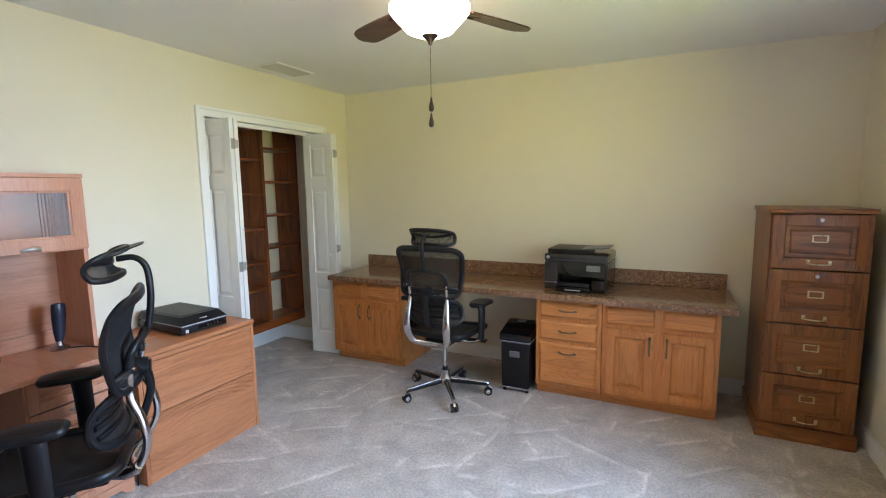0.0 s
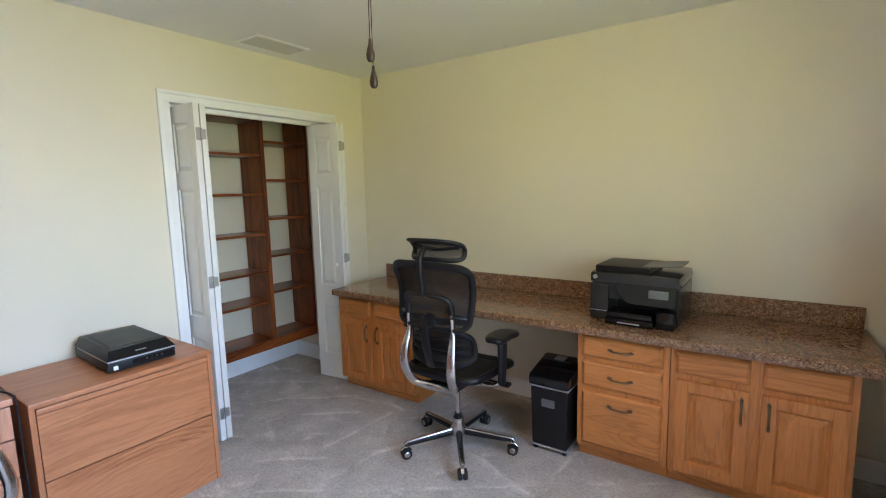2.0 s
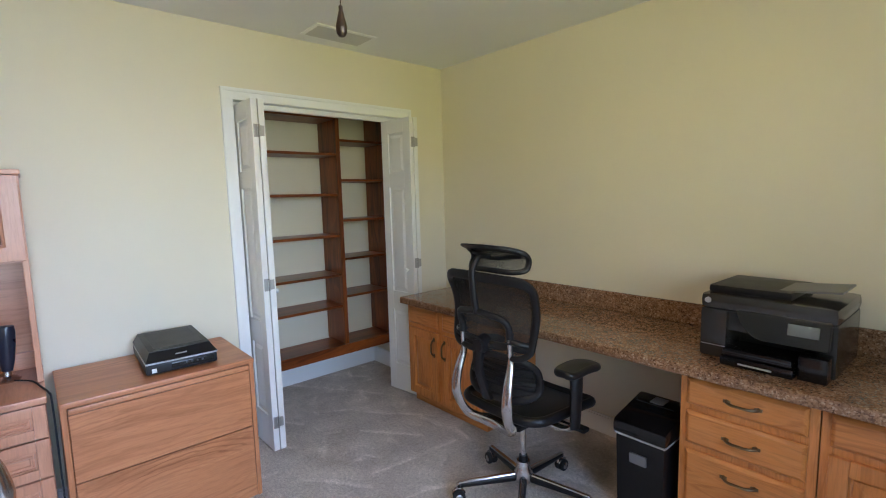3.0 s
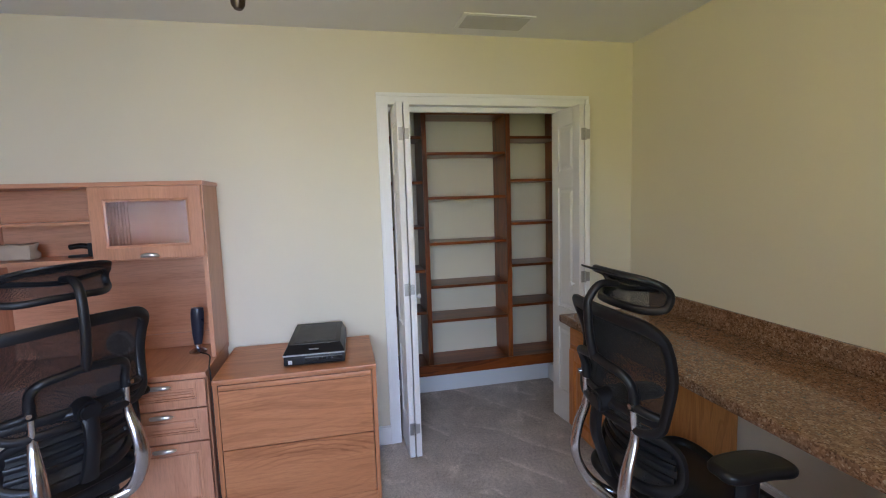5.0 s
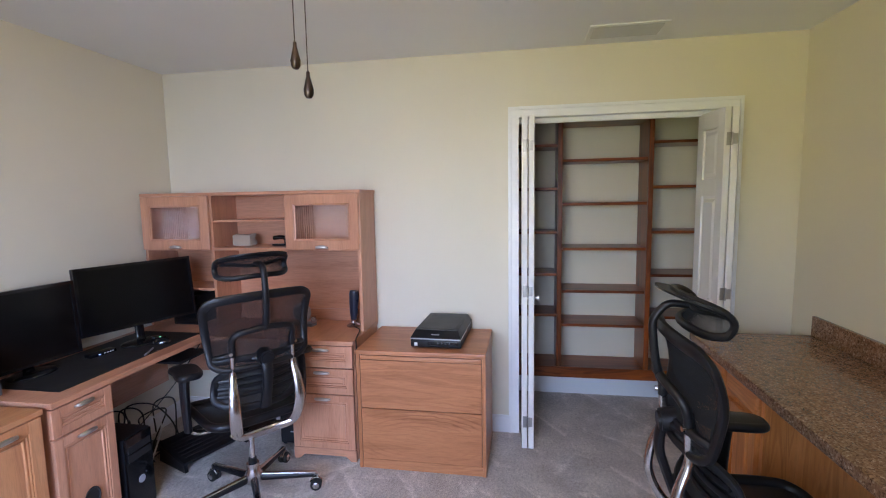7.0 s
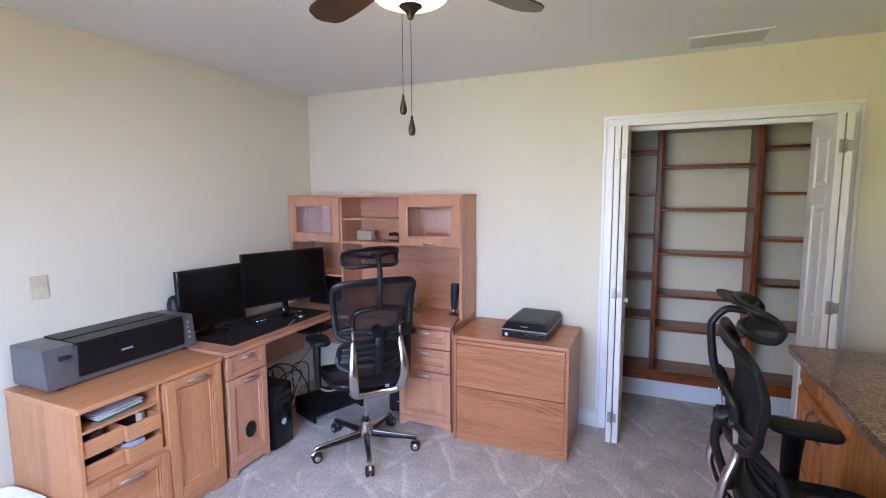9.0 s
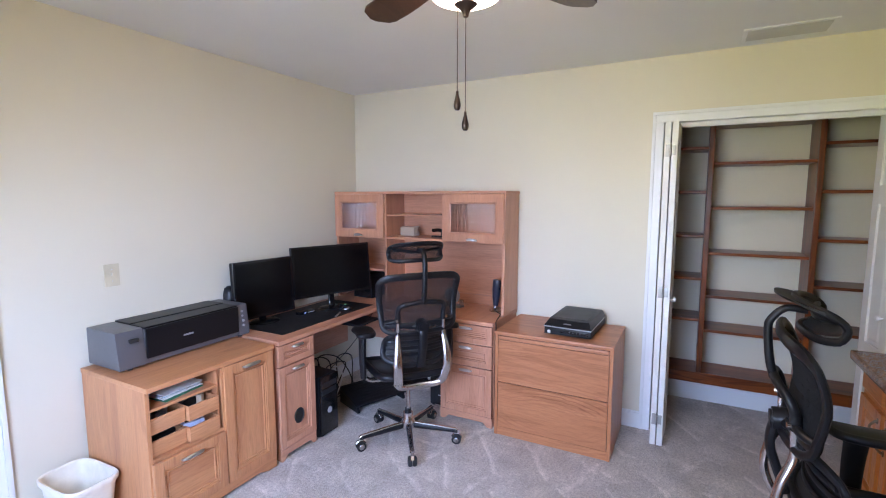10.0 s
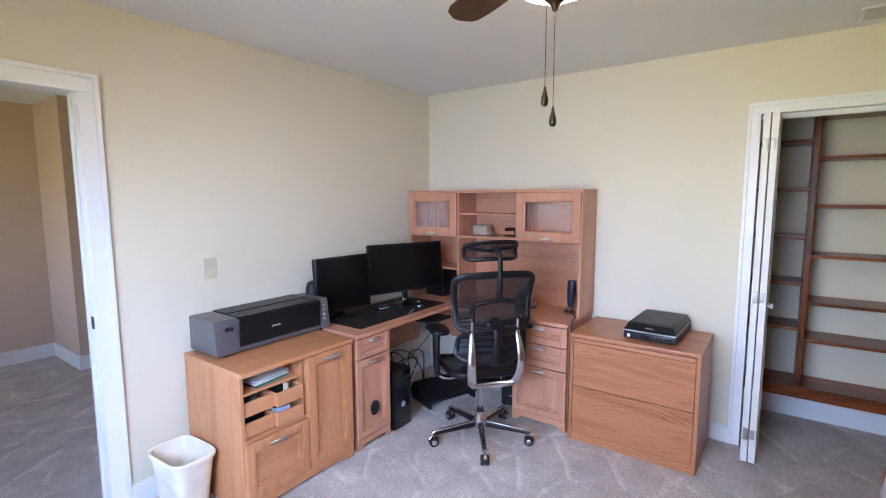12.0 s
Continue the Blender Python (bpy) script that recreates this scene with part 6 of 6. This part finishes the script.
rng = random.Random(7)
for k in range(9):
    x = 0.5 + 0.06 * k
    h = 0.2 + rng.random() * 0.2
    cable("cable", [(x, 0.12, 0.1), (x + rng.uniform(-0.06, 0.06), 0.05 + rng.random() * 0.05, h), (x + rng.uniform(-0.1, 0.1), 0.16 + rng.random() * 0.06, h * 0.7 + 0.1), (x + rng.uniform(-0.16, 0.16), 0.24, 0.08), (x + rng.uniform(-0.2, 0.2), 0.2 + rng.random() * 0.08, 0.008)], 0.0045, RUBBER, "black power cable looping over the surge protector")
cable("cable", [(0.95, 0.33, 0.006), (0.86, 0.36, 0.05), (0.72, 0.31, 0.12), (0.62, 0.27, 0.22), (0.66, 0.22, 0.28), (0.74, 0.18, 0.18), (0.72, 0.14, 0.1)], 0.0045, CABLEWHITE, "white cable looping beside the computer tower")
cable("cable", [(0.53, 0.50, 0.70), (0.66, 0.42, 0.5), (0.82, 0.3, 0.3), (0.94, 0.24, 0.2), (0.97, 0.2, 0.02)], 0.003, RUBBER, "thin black cable hanging from the desk")
cable("cable", [(0.205, 1.36, 0.745), (0.27, 1.42, 0.743), (0.4, 1.452, 0.743), (0.47, 1.468, 0.74), (0.482, 1.474, 0.7), (0.478, 1.476, 0.4), (0.49, 1.477, 0.12), (0.485, 1.476, 0.005)], 0.0035, RUBBER, "thin black cable dropping between the desk and the lateral file")


def waste_bin():
    c = thing("waste_bin", 2.325, 0.15, 0, 3, "cream plastic waste bin on the carpet beside the credenza", "waste bin")
    bm = bmesh.new()
    n = 40

    def loop(sx, sy, z, power=5):
        out = []
        for i in range(n):
            a = 2 * math.pi * i / n
            co, si = math.cos(a), math.sin(a)
            k = (abs(co) ** power + abs(si) ** power) ** (-1 / power)
            out.append(bm.verts.new((sx * co * k, sy * si * k, z)))
        return out
    ls = [loop(0.078, 0.105, 0.0), loop(0.08, 0.108, 0.008), loop(0.103, 0.146, 0.27), loop(0.112, 0.156, 0.272), loop(0.114, 0.158, 0.29), loop(0.11, 0.154, 0.297), loop(0.102, 0.145, 0.293), loop(0.1, 0.142, 0.27), loop(0.077, 0.104, 0.012)]
    bm.faces.new(ls[0][::-1])
    for a, b in zip(ls, ls[1:]):
        for i in range(n):
            j = (i + 1) % n
            bm.faces.new((a[i], a[j], b[j], b[i]))
    bm.faces.new(ls[-1])
    bmesh.ops.recalc_face_normals(bm, faces=bm.faces[:])
    part("bin", bm, BINCREAM, c, "", True)


BINCREAM = plastic("cream_plastic", (0.78, 0.72, 0.6), 0.45)
waste_bin()


def light_switch():
    c = thing("light_switch", 2.02, YS, 1.168, 180, "ivory wall light switch plate with toggle", "light switch")
    bm = bmesh.new()
    box(bm, (-0.036, -0.006, -0.058), (0.036, 0.0, 0.058), 0.003)
    plate = part("plate", bm, IVORY, c)
    boxes("toggle", IVORY, c, [((-0.005, -0.016, -0.003), (0.005, -0.005, 0.013))], 0.002)
    for z in (-0.03, 0.03):
        bm = bmesh.new()
        rod(bm, (0, -0.006, z), (0, -0.0075, z), 0.0035, 0.003, 10)
        part("screw", bm, NICKEL, plate)


light_switch()


def strike_plate():
    c = thing("strike_plate", DX0, -0.085, 0.975, 0, "dark bronze strike plate on the door jamb", "strike plate")
    bm = bmesh.new()
    box(bm, (0, -0.016, -0.03), (0.0025, 0.016, 0.03), 0.001)
    plate = part("plate", bm, BRONZE, c)
    # hole shown by a black sheet on the plate, as its shade
    boxes("latch_hole_shade", RUBBER, plate, [((0.0024, -0.008, -0.012), (0.0034, 0.008, 0.012))], 0.0)


strike_plate()


# ---- papers and odds in the credenza ----
def paper_stack(name, x, y, z, rz, w, d, n, mats, label):
    c = thing(name, x, y, z, rz, label, "paper")
    zz = 0.0
    for k in range(n):
        t = 0.003 + 0.002 * (k % 2)
        o = boxes("sheet", mats[k % len(mats)], c, [((-w / 2, -d / 2, 0), (w / 2, d / 2, t))], 0.0005)
        o.matrix_local = pose(rng.uniform(-0.012, 0.012), rng.uniform(-0.015, 0.015), zz, 0, 0, rng.uniform(-5, 5))
        zz += t + 0.0005


GREENCARD = plastic("green_card", (0.03, 0.16, 0.09), 0.7)
BLUECARD = plastic("pale_blue_card", (0.42, 0.47, 0.6), 0.6)
paper_stack("paper_stack", 2.005, 0.33, 0.623, 4, 0.21, 0.24, 7, (GREENCARD, PAPER, PAPER, BLUECARD, PAPER, BLUECARD, PAPER), "stack of papers and a green folder on the credenza shelf")


def tray_item(name, x, y, z, rz, size, mat, label, category):
    c = thing(name, x, y, z, rz, label, category, "odds in the organiser trays")
    bm = bmesh.new()
    box(bm, (-size[0] / 2, -size[1] / 2, 0), (size[0] / 2, size[1] / 2, size[2]), 0.006)
    part("body", bm, mat, c, "", True)
    boxes("face", SCREEN if mat is not PAPER else BLUECARD, c, [((-size[0] * 0.36, -size[1] * 0.36, size[2] - 0.0005), (size[0] * 0.36, size[1] * 0.36, size[2] + 0.0012))], 0.0)


tray_item("card_reader", 2.11, 0.38, 0.507, 20, (0.07, 0.1, 0.06), GREY, "small grey gadget in an organiser tray", "gadget")
tray_item("charger", 2.06, 0.36, 0.507, -12, (0.05, 0.07, 0.075), SILVER, "small silver charger in an organiser tray", "charger")
tray_item("wallet", 1.95, 0.40, 0.507, 8, (0.09, 0.07, 0.07), BLACK, "black leather case in an organiser tray", "case")
tray_item("tape_roll", 1.905, 0.42, 0.507, 30, (0.03, 0.06, 0.075), IVORY, "cream tape roll in an organiser tray", "tape")
tray_item("pouch", 2.09, 0.37, 0.401, 5, (0.12, 0.12, 0.06), BLACK, "black pouch in a low organiser tray", "pouch")
tray_item("card_box", 1.95, 0.42, 0.401, -8, (0.1, 0.1, 0.07), BLUECARD, "pale blue card box in a low organiser tray", "card box")
